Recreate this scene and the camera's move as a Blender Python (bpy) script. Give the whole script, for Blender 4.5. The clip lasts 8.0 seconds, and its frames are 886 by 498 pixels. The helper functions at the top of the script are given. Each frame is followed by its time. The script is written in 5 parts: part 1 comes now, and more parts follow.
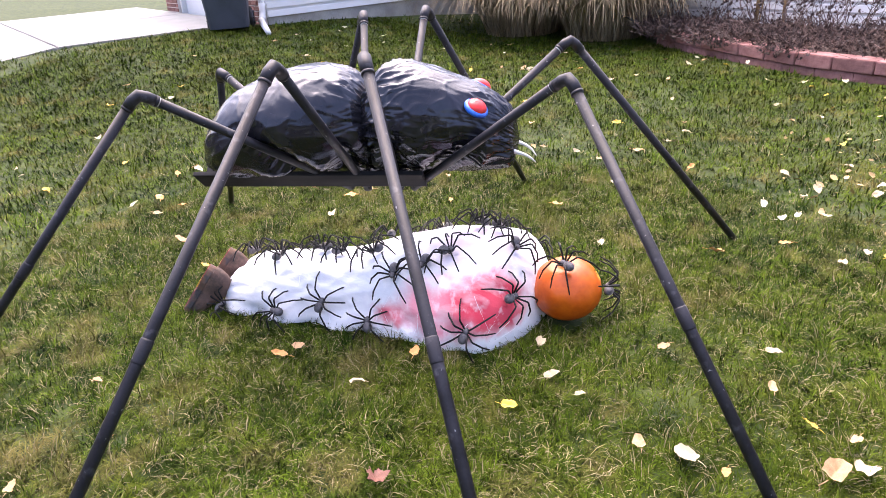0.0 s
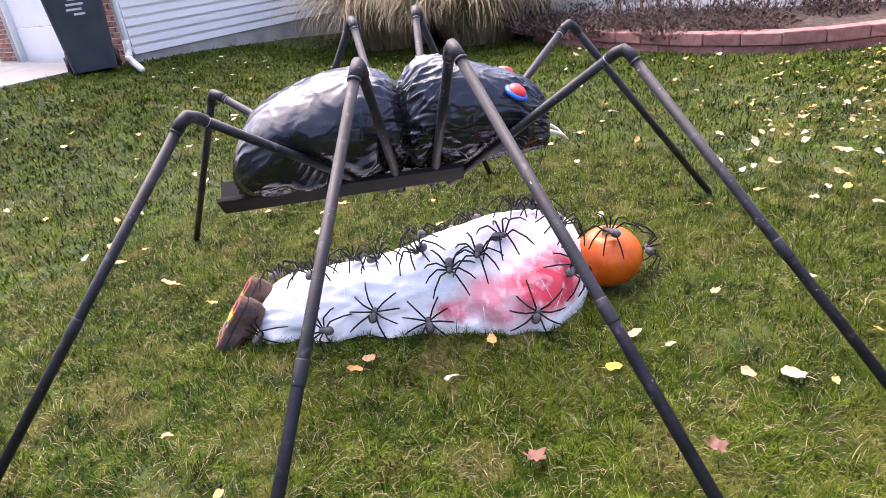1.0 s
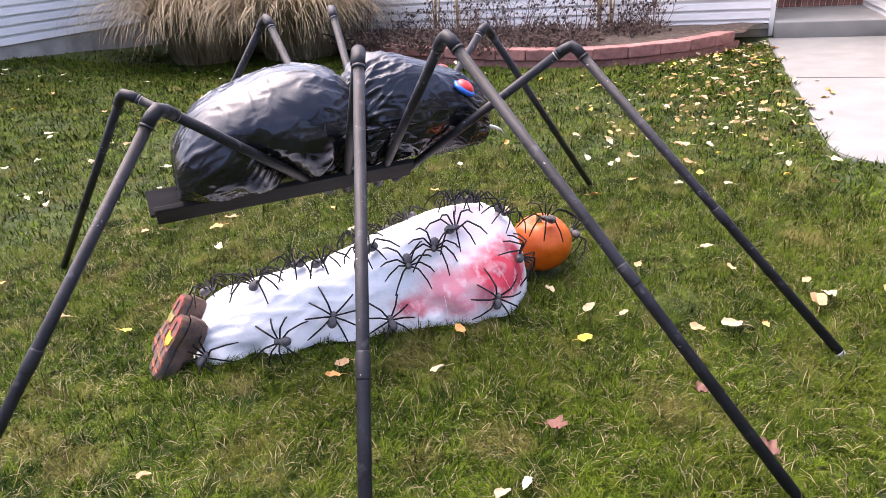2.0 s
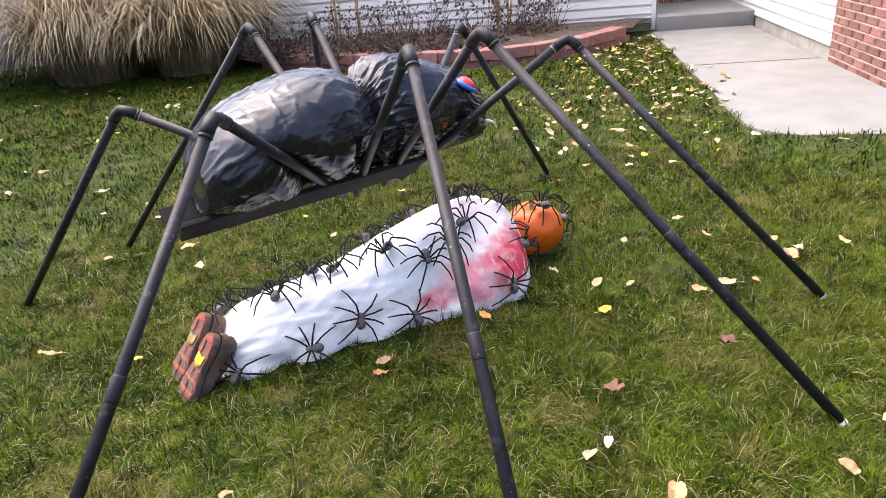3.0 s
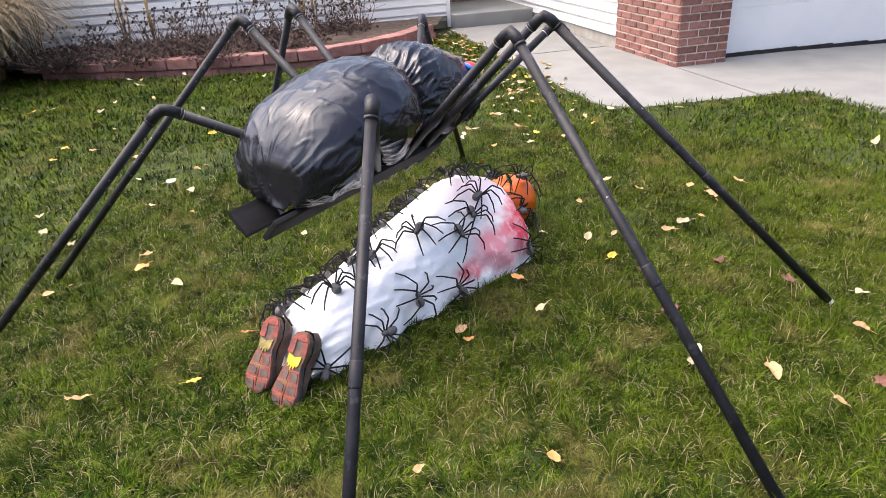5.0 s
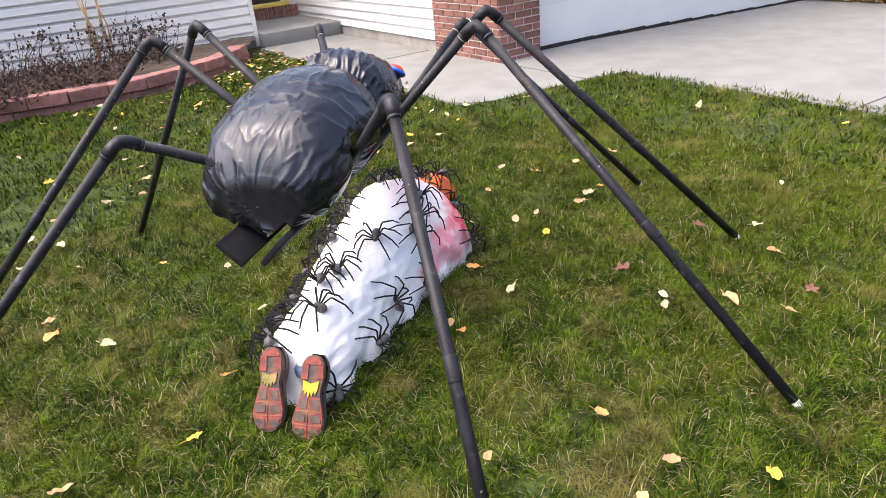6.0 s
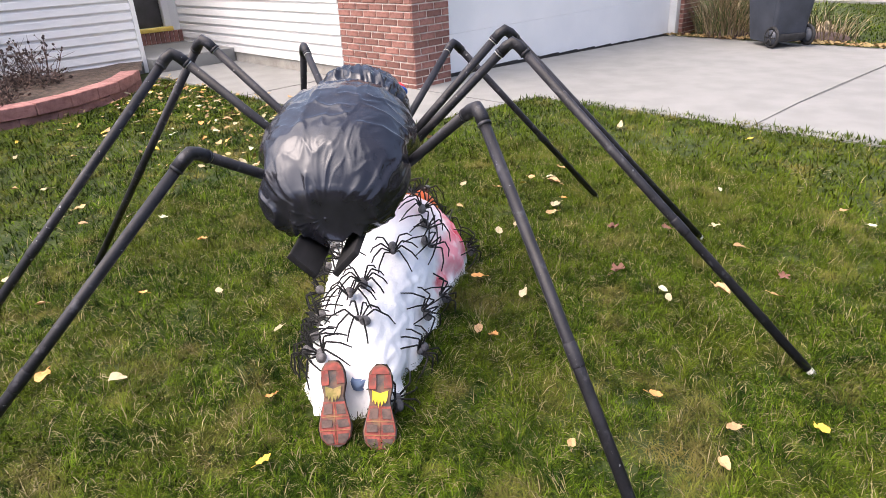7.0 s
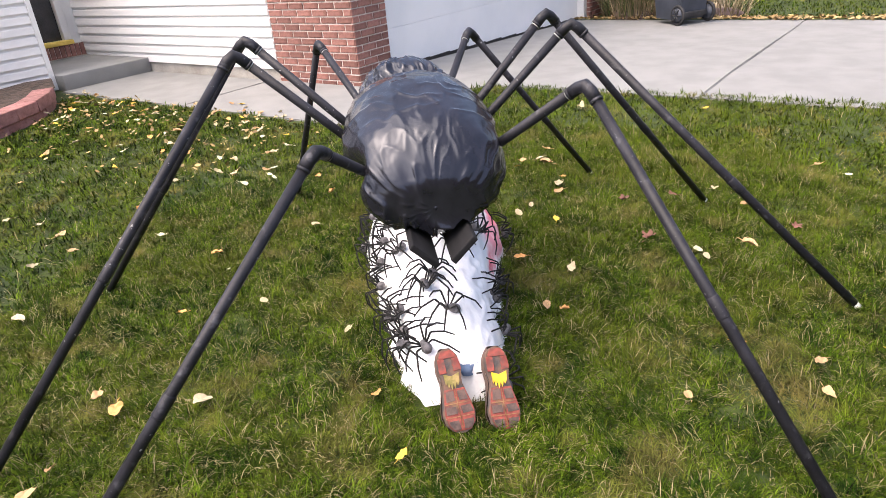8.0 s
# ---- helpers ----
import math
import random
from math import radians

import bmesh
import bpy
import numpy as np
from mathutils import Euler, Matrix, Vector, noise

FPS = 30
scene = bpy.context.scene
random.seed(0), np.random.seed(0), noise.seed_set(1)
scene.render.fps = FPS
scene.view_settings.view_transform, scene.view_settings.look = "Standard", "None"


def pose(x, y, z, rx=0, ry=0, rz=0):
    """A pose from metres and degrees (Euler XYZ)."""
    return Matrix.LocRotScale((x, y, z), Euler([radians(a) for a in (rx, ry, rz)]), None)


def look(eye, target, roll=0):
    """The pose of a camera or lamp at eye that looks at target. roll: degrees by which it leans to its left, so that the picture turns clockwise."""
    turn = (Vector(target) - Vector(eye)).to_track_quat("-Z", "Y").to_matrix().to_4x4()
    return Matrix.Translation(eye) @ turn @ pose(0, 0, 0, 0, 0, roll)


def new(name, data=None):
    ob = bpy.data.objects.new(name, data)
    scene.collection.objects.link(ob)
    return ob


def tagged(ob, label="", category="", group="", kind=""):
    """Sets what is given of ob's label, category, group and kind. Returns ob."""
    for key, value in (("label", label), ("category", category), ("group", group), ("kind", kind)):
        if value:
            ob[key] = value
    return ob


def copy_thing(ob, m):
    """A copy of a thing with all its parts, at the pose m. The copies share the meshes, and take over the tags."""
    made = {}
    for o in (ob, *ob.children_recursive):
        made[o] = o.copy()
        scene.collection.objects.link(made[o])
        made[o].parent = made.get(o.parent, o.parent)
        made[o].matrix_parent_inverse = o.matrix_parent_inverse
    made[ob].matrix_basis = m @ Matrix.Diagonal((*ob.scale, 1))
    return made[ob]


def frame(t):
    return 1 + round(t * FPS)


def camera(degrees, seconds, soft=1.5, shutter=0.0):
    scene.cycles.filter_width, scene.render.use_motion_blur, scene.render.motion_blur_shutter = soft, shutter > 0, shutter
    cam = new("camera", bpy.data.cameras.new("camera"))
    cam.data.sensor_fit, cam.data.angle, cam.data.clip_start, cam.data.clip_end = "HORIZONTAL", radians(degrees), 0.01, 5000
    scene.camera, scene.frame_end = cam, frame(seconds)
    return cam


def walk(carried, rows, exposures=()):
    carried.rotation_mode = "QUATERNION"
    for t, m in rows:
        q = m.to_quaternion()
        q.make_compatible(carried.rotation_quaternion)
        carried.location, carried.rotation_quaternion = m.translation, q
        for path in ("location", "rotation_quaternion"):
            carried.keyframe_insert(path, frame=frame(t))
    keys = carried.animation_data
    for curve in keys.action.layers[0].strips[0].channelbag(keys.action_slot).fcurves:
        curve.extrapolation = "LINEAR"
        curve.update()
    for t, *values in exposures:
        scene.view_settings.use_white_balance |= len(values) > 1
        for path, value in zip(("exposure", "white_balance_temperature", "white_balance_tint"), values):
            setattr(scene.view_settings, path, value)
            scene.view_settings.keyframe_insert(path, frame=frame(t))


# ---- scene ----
cam = camera(67.9, 8.0, soft=0.65)
PATH = [
    (0, (0.55, 0.576, 1.196), (-0.207, 2.22, 0.345), -3.8),
    (0.5, (0.27, 0.41, 1.187), (-0.28, 2.12, 0.307), -5.5),
    (1, (-0.051, 0.36, 1.172), (-0.424, 2.137, 0.336), -7.8),
    (1.5, (-0.276, 0.347, 1.172), (-0.434, 2.157, 0.336), -5.4),
    (1.7, (-0.406, 0.317, 1.164), (-0.365, 2.133, 0.327), -4.3),
    (2.8, (-0.961, 0.307, 1.146), (-0.502, 2.059, 0.298), -6.1),
    (3, (-1.038, 0.344, 1.172), (-0.476, 2.066, 0.324), -5.5),
    (3.5, (-1.253, 0.391, 1.175), (-0.499, 2.044, 0.339), -6.0),
    (4, (-1.544, 0.403, 1.197), (-0.609, 1.947, 0.334), -6.2),
    (4.5, (-1.763, 0.537, 1.181), (-0.706, 2.019, 0.353), -4.6),
    (5, (-1.958, 0.705, 1.212), (-0.782, 2.056, 0.321), -3.7),
    (5.2, (-2.058, 0.774, 1.207), (-0.746, 1.988, 0.31), -4.4),
    (6.3, (-2.398, 1.245, 1.213), (-0.816, 2.081, 0.32), -3.7),
    (6.5, (-2.441, 1.323, 1.224), (-0.821, 2.092, 0.338), -2.0),
    (7, (-2.623, 1.595, 1.211), (-0.891, 2.136, 0.371), -2.9),
    (7.5, (-2.777, 1.829, 1.245), (-1.011, 2.239, 0.4), 0.1),
    (8, (-2.777, 2.142, 1.226), (-0.993, 2.398, 0.358), -5.1),
]
walk(cam, [(t, look(eye, target, roll)) for t, eye, target, roll in PATH],
     exposures=[(0.0, 2.24, 6450, 26), (1.5, 2.08, 6500, 25), (2.8, 1.84, 6700, 18), (4.5, 1.65, 6700, 14), (6.5, 1.6, 6700, 15), (8.0, 1.58, 6750, 16)])

# ---- world, sun ----
world = bpy.data.worlds.new("overcast_sky")
scene.world = world
world.use_nodes = True
wn = world.node_tree
sky = wn.nodes.new("ShaderNodeTexSky")
sky.sky_type, sky.sun_disc = "NISHITA", False
sky.sun_elevation, sky.sun_rotation = radians(62), radians(-37)
sky.air_density, sky.dust_density, sky.ozone_density = 1.0, 5.0, 0.6
wn.links.new(sky.outputs["Color"], wn.nodes["Background"].inputs["Color"])
wn.nodes["Background"].inputs["Strength"].default_value = 0.15
sun = new("sun", bpy.data.lights.new("sun", "SUN"))
sun.data.energy, sun.data.angle, sun.data.color = 1.15, radians(82), (1.0, 0.94, 0.86)
sun.matrix_world = look((0, 0, 0), (0.26, -0.34, -0.90))


# ---- materials ----
def surface(name, low, high, scale=8.0, rough=0.8, bump=0.2, fine=120.0, metal=0.0, random_tint=0.0, island_tint=0.0,
            coat=0.0, distance=0.004, spread=(0.35, 0.65), stretch=(1, 1, 1), spec=0.5):
    """A node material: two colours mixed by a coarse and a fine noise, relief from both, optional tint per piece."""
    m = bpy.data.materials.new(name)
    m.use_nodes = True
    t = m.node_tree
    b = t.nodes["Principled BSDF"]
    co = t.nodes.new("ShaderNodeTexCoord")
    mp = t.nodes.new("ShaderNodeMapping")
    mp.inputs["Scale"].default_value = stretch
    t.links.new(co.outputs["Object"], mp.inputs["Vector"])
    n1, n2 = t.nodes.new("ShaderNodeTexNoise"), t.nodes.new("ShaderNodeTexNoise")
    for n, sc, de in ((n1, scale, 4), (n2, fine, 3)):
        n.inputs["Scale"].default_value, n.inputs["Detail"].default_value = sc, de
        t.links.new(mp.outputs["Vector"], n.inputs["Vector"])
    add = t.nodes.new("ShaderNodeMath")
    add.operation = "MULTIPLY_ADD"
    add.inputs[1].default_value = 0.35
    t.links.new(n2.outputs["Fac"], add.inputs[0])
    sub = t.nodes.new("ShaderNodeMath")
    sub.operation = "SUBTRACT"
    sub.inputs[1].default_value = 0.175
    t.links.new(n1.outputs["Fac"], sub.inputs[0])
    t.links.new(sub.outputs[0], add.inputs[2])
    ramp = t.nodes.new("ShaderNodeValToRGB")
    ramp.color_ramp.elements[0].position, ramp.color_ramp.elements[1].position = spread
    ramp.color_ramp.elements[0].color, ramp.color_ramp.elements[1].color = (*low, 1), (*high, 1)
    t.links.new(add.outputs[0], ramp.inputs["Fac"])
    colour = ramp.outputs["Color"]
    for amount, node, socket in ((random_tint, "ShaderNodeObjectInfo", "Random"), (island_tint, "ShaderNodeNewGeometry", "Random Per Island")):
        if amount:
            src, mr, hs = t.nodes.new(node), t.nodes.new("ShaderNodeMapRange"), t.nodes.new("ShaderNodeHueSaturation")
            mr.inputs["To Min"].default_value, mr.inputs["To Max"].default_value = 1 - amount, 1 + amount
            t.links.new(src.outputs[socket], mr.inputs["Value"])
            t.links.new(mr.outputs["Result"], hs.inputs["Value"])
            t.links.new(colour, hs.inputs["Color"])
            colour = hs.outputs["Color"]
    t.links.new(colour, b.inputs["Base Color"])
    b.inputs["Roughness"].default_value, b.inputs["Metallic"].default_value = rough, metal
    b.inputs["Coat Weight"].default_value = coat
    b.inputs["Specular IOR Level"].default_value = spec
    if bump:
        bp = t.nodes.new("ShaderNodeBump")
        bp.inputs["Strength"].default_value, bp.inputs["Distance"].default_value = bump, distance
        t.links.new(add.outputs[0], bp.inputs["Height"])
        t.links.new(bp.outputs["Normal"], b.inputs["Normal"])
    return m


def layer(m, colour, scale, low, high, amount=1.0, offset=(0, 0, 0), stretch=(1, 1, 1)):
    """Lays a second colour over a material where a coarse noise is high (stains, wear, shaded gaps in turf)."""
    t = m.node_tree
    b = t.nodes["Principled BSDF"]
    old = b.inputs["Base Color"].links[0].from_socket
    co, mp, n = t.nodes.new("ShaderNodeTexCoord"), t.nodes.new("ShaderNodeMapping"), t.nodes.new("ShaderNodeTexNoise")
    mp.inputs["Location"].default_value, mp.inputs["Scale"].default_value = offset, stretch
    n.inputs["Scale"].default_value, n.inputs["Detail"].default_value = scale, 5
    mr, mx = t.nodes.new("ShaderNodeMapRange"), t.nodes.new("ShaderNodeMix")
    mx.data_type = "RGBA"
    mr.inputs["From Min"].default_value, mr.inputs["From Max"].default_value = low, high
    mr.inputs["To Max"].default_value = amount
    t.links.new(co.outputs["Object"], mp.inputs["Vector"])
    t.links.new(mp.outputs["Vector"], n.inputs["Vector"])
    t.links.new(n.outputs["Fac"], mr.inputs["Value"])
    t.links.new(mr.outputs["Result"], mx.inputs["Factor"])
    t.links.new(old, mx.inputs["A"])
    mx.inputs["B"].default_value = (*colour, 1)
    t.links.new(mx.outputs["Result"], b.inputs["Base Color"])
    return m


def stain(m, colour, centre, radius, amount=1.0, soft=0.5, wobble=0.05):
    """A stain with a ragged edge round a point of the object."""
    t = m.node_tree
    b = t.nodes["Principled BSDF"]
    old = b.inputs["Base Color"].links[0].from_socket
    co, n, mad = t.nodes.new("ShaderNodeTexCoord"), t.nodes.new("ShaderNodeTexNoise"), t.nodes.new("ShaderNodeVectorMath")
    n.inputs["Scale"].default_value, n.inputs["Detail"].default_value = 14, 5
    mad.operation = "MULTIPLY_ADD"
    mad.inputs[1].default_value = (wobble * 2,) * 3
    t.links.new(n.outputs["Color"], mad.inputs[0])
    t.links.new(co.outputs["Object"], mad.inputs[2])
    t.links.new(co.outputs["Object"], n.inputs["Vector"])
    off = t.nodes.new("ShaderNodeVectorMath")
    off.operation = "SUBTRACT"
    off.inputs[1].default_value = [c + wobble for c in centre]
    t.links.new(mad.outputs[0], off.inputs[0])
    div = t.nodes.new("ShaderNodeVectorMath")
    div.operation = "DIVIDE"
    div.inputs[1].default_value = radius
    t.links.new(off.outputs[0], div.inputs[0])
    ln = t.nodes.new("ShaderNodeVectorMath")
    ln.operation = "LENGTH"
    t.links.new(div.outputs[0], ln.inputs[0])
    mr, mx = t.nodes.new("ShaderNodeMapRange"), t.nodes.new("ShaderNodeMix")
    mr.interpolation_type = "SMOOTHSTEP"
    mx.data_type = "RGBA"
    mr.inputs["From Min"].default_value, mr.inputs["From Max"].default_value = 1.0, 1.0 - soft
    mr.inputs["To Max"].default_value = amount
    t.links.new(ln.outputs["Value"], mr.inputs["Value"])
    t.links.new(mr.outputs["Result"], mx.inputs["Factor"])
    t.links.new(old, mx.inputs["A"])
    mx.inputs["B"].default_value = (*colour, 1)
    t.links.new(mx.outputs["Result"], b.inputs["Base Color"])
    return m


M_SOIL = surface("lawn_soil", (0.016, 0.030, 0.004), (0.044, 0.062, 0.009), scale=9, rough=1.0, bump=0.6, fine=90)
M_GRASS = surface("grass_blades", (0.010, 0.026, 0.0016), (0.060, 0.096, 0.0055), scale=9, rough=0.7, bump=0, fine=30, island_tint=0.9, spec=0.06)
layer(M_GRASS, (0.082, 0.093, 0.011), 1.9, 0.47, 0.72, 0.6)
layer(M_GRASS, (0.013, 0.034, 0.002), 6.5, 0.54, 0.70, 0.6, (3, 9, 0))
# shaded gaps and lit tufts between the blades, put into the blade colour
layer(M_GRASS, (0.012, 0.026, 0.002), 42, 0.54, 0.64, 0.65, (1, 4, 0))
layer(M_GRASS, (0.105, 0.130, 0.013), 36, 0.56, 0.66, 0.7, (6, 2, 0))
# one wide patch of lighter turf colour towards the driveway
stain(M_GRASS, (0.075, 0.10, 0.006), (1.3, 1.0, 0.0), (2.4, 2.4, 3.0), 0.35, 0.9, 0.2)
layer(M_GRASS, (0.19, 0.155, 0.05), 4.2, 0.55, 0.72, 0.6, (7, 3, 0))
M_STRAW = surface("dead_grass_blades", (0.13, 0.11, 0.045), (0.24, 0.20, 0.095), scale=3, rough=0.7, bump=0, island_tint=0.3)
M_BAG = surface("black_bin_liner", (0.009, 0.009, 0.012), (0.018, 0.018, 0.024), scale=6, rough=0.19, bump=0.03, fine=30, distance=0.006, spec=0.5)
def crumple(m, scales, distance, strength, warp=0.05):
    """Crumpled relief: facets of two warped cell patterns."""
    t = m.node_tree
    b = t.nodes["Principled BSDF"]
    old = b.inputs["Normal"].links[0].from_socket
    co, n, mad = t.nodes.new("ShaderNodeTexCoord"), t.nodes.new("ShaderNodeTexNoise"), t.nodes.new("ShaderNodeVectorMath")
    n.inputs["Scale"].default_value = 5
    mad.operation = "MULTIPLY_ADD"
    mad.inputs[1].default_value = (warp * 4, warp * 2, warp * 2)
    t.links.new(co.outputs["Object"], n.inputs["Vector"])
    t.links.new(n.outputs["Color"], mad.inputs[0])
    t.links.new(co.outputs["Object"], mad.inputs[2])
    for (sx, sy, sz), amount in scales:
        mp, vo, bp = t.nodes.new("ShaderNodeMapping"), t.nodes.new("ShaderNodeTexVoronoi"), t.nodes.new("ShaderNodeBump")
        mp.inputs["Scale"].default_value = (sx, sy, sz)
        vo.inputs["Scale"].default_value = 1.0
        bp.inputs["Strength"].default_value, bp.inputs["Distance"].default_value = strength, distance * amount
        t.links.new(mad.outputs[0], mp.inputs["Vector"])
        t.links.new(mp.outputs["Vector"], vo.inputs["Vector"])
        t.links.new(vo.outputs["Distance"], bp.inputs["Height"])
        t.links.new(old, bp.inputs["Normal"])
        old = bp.outputs["Normal"]
    t.links.new(old, b.inputs["Normal"])


def creases(m, stretch, strength, height, offset):
    """Long thin creases: a warped ridged noise drawn out along the object."""
    t = m.node_tree
    b = t.nodes["Principled BSDF"]
    old = b.inputs["Normal"].links[0].from_socket
    co, n, mad = t.nodes.new("ShaderNodeTexCoord"), t.nodes.new("ShaderNodeTexNoise"), t.nodes.new("ShaderNodeVectorMath")
    n.inputs["Scale"].default_value = 5
    mad.operation = "MULTIPLY_ADD"
    mad.inputs[1].default_value = (0.16, 0.12, 0.12)
    mp, rn, bp = (t.nodes.new("ShaderNode" + k) for k in ("Mapping", "TexNoise", "Bump"))
    rn.noise_type = "RIDGED_MULTIFRACTAL"
    rn.inputs["Scale"].default_value, rn.inputs["Detail"].default_value = 1.0, 2.0
    mp.inputs["Scale"].default_value, mp.inputs["Location"].default_value = stretch, offset
    bp.inputs["Strength"].default_value, bp.inputs["Distance"].default_value = strength, height
    t.links.new(co.outputs["Object"], n.inputs["Vector"])
    t.links.new(n.outputs["Color"], mad.inputs[0])
    t.links.new(co.outputs["Object"], mad.inputs[2])
    t.links.new(mad.outputs[0], mp.inputs["Vector"])
    t.links.new(mp.outputs["Vector"], rn.inputs["Vector"])
    t.links.new(rn.outputs["Fac"], bp.inputs["Height"])
    t.links.new(old, bp.inputs["Normal"])
    t.links.new(bp.outputs["Normal"], b.inputs["Normal"])


creases(M_BAG, (2.2, 9, 9), 0.2, 0.006, (3, 1, 2))
crumple(M_BAG, (((5, 13, 13), 1.0),), 0.006, 0.12)
M_BAG.node_tree.nodes["Principled BSDF"].inputs["Specular Tint"].default_value = (0.82, 0.88, 1.0, 1)
M_PIPE = surface("black_painted_pipe", (0.010, 0.010, 0.013), (0.022, 0.022, 0.028), scale=14, rough=0.5, bump=0.3, fine=160, distance=0.0015, spec=0.3)
layer(M_PIPE, (0.16, 0.16, 0.18), 30, 0.60, 0.72, 0.3)
layer(M_PIPE, (0.42, 0.42, 0.43), 75, 0.69, 0.73, 0.5)
M_PVC = surface("bare_white_pipe", (0.42, 0.42, 0.40), (0.62, 0.62, 0.60), scale=20, rough=0.4, bump=0.05)
M_PLANK = surface("black_painted_board", (0.008, 0.008, 0.009), (0.02, 0.02, 0.022), scale=9, rough=0.75, bump=0.4, fine=60, stretch=(0.15, 1, 1), distance=0.002, spec=0.2)
M_RED_EYE = surface("red_eye_paint", (0.62, 0.02, 0.02), (0.75, 0.04, 0.03), scale=10, rough=0.35, bump=0.1)
M_BLUE_EYE = surface("blue_eye_rim", (0.01, 0.10, 0.50), (0.02, 0.16, 0.65), scale=10, rough=0.35, bump=0.1)
M_FANG = surface("white_plastic_fang", (0.72, 0.71, 0.68), (0.84, 0.83, 0.80), scale=14, rough=0.45, bump=0.1)
M_WEB = surface("white_stretch_webbing", (0.80, 0.80, 0.81), (0.90, 0.90, 0.90), scale=9, rough=0.95, bump=0.7, fine=110, distance=0.005, spec=0.1, stretch=(0.6, 1, 1))
stain(M_WEB, (0.56, 0.64, 0.75), (0.0, -0.15, 0.13), (0.17, 0.12, 0.12), 0.45, 0.8)
stain(M_WEB, (0.86, 0.60, 0.66), (0.32, -0.04, 0.26), (0.30, 0.24, 0.17), 0.55, 0.9)
stain(M_WEB, (0.78, 0.22, 0.28), (0.22, -0.25, 0.07), (0.22, 0.17, 0.13), 0.85, 0.55, 0.06)
stain(M_WEB, (0.76, 0.07, 0.11), (0.03, -0.24, 0.03), (0.09, 0.09, 0.06), 0.85, 0.6)
stain(M_WEB, (0.74, 0.05, 0.09), (0.40, -0.20, 0.10), (0.20, 0.16, 0.13), 0.95, 0.5, 0.05)
stain(M_WEB, (0.80, 0.30, 0.34), (0.10, 0.33, 0.05), (0.10, 0.10, 0.10), 0.5, 0.8)
stain(M_WEB, (0.82, 0.74, 0.30), (-0.02, -0.26, 0.0), (0.07, 0.06, 0.05), 0.5, 0.8)
layer(M_WEB, (0.90, 0.88, 0.88), 16, 0.52, 0.68, 0.35, (2, 5, 1), (0.45, 1.6, 1.0))
layer(M_WEB, (0.92, 0.91, 0.91), 34, 0.56, 0.66, 0.35, (8, 1, 4), (1.0, 0.35, 0.7))
M_STRAND = surface("web_strand", (0.80, 0.80, 0.82), (0.9, 0.9, 0.9), rough=0.95, bump=0, spec=0.1)
M_TOY = surface("black_plastic_spider_leg", (0.005, 0.005, 0.005), (0.010, 0.010, 0.010), scale=60, rough=0.6, bump=0.1, spec=0.25)
M_TOY_BODY = surface("grey_black_spider_body", (0.06, 0.057, 0.06), (0.135, 0.128, 0.135), scale=70, rough=0.62, bump=0.6, fine=300, distance=0.002)
M_PUMPKIN = surface("orange_pumpkin_skin", (0.54, 0.085, 0.003), (0.68, 0.135, 0.006), scale=9, rough=0.38, bump=0.25, fine=70, distance=0.003)
M_FLESH = surface("pumpkin_flesh", (0.80, 0.42, 0.05), (0.9, 0.55, 0.10), scale=20, rough=0.6, bump=0.3)
M_STEM = surface("dry_pumpkin_stem", (0.16, 0.13, 0.05), (0.30, 0.24, 0.10), scale=40, rough=0.9, bump=0.6)
M_SHOE = surface("worn_brown_shoe_upper", (0.08, 0.055, 0.045), (0.20, 0.12, 0.09), scale=18, rough=0.85, bump=0.4)
M_SOLE = surface("black_rubber_sole", (0.045, 0.04, 0.04), (0.10, 0.085, 0.08), scale=14, rough=0.8, bump=0.4)
layer(M_SOLE, (0.16, 0.09, 0.06), 22, 0.42, 0.56, 0.9)
M_TREAD = surface("red_rubber_tread", (0.18, 0.040, 0.032), (0.35, 0.082, 0.06), scale=34, rough=0.8, bump=0.4)
layer(M_TREAD, (0.085, 0.055, 0.048), 30, 0.50, 0.62, 0.8)
layer(M_TREAD, (0.22, 0.15, 0.07), 15, 0.58, 0.70, 0.6, (4, 1, 2))
M_BLOCKS = surface("dark_tread_blocks", (0.06, 0.045, 0.042), (0.14, 0.09, 0.075), scale=40, rough=0.85, bump=0.4)
M_LINE = surface("dull_yellow_groove", (0.19, 0.10, 0.05), (0.30, 0.17, 0.07), scale=40, rough=0.8, bump=0.2)
M_ARCH = surface("yellow_rubber_arch", (0.65, 0.42, 0.02), (0.8, 0.55, 0.05), scale=30, rough=0.7, bump=0.2)
M_ARCH_DULL = surface("muddy_olive_arch", (0.20, 0.17, 0.05), (0.36, 0.26, 0.10), scale=30, rough=0.85, bump=0.3)
M_DENIM = surface("faded_blue_denim", (0.06, 0.10, 0.20), (0.16, 0.23, 0.36), scale=20, rough=0.95, bump=0.4)
M_SIDING = surface("white_vinyl_siding", (0.70, 0.70, 0.69), (0.80, 0.80, 0.79), scale=1.2, rough=0.5, bump=0.06, fine=40, stretch=(0.25, 1, 1), random_tint=0.03)
M_TRIM = surface("white_painted_trim", (0.70, 0.70, 0.69), (0.80, 0.80, 0.79), scale=3, rough=0.45, bump=0.05)
M_DOOR = surface("white_garage_door_paint", (0.72, 0.74, 0.76), (0.80, 0.81, 0.82), scale=1.5, rough=0.4, bump=0.06)
M_CONC = surface("grey_concrete", (0.178, 0.180, 0.175), (0.212, 0.214, 0.207), scale=3.5, rough=0.9, bump=0.3, fine=130, random_tint=0.05)
layer(M_CONC, (0.165, 0.16, 0.148), 2.6, 0.60, 0.8, 0.3)
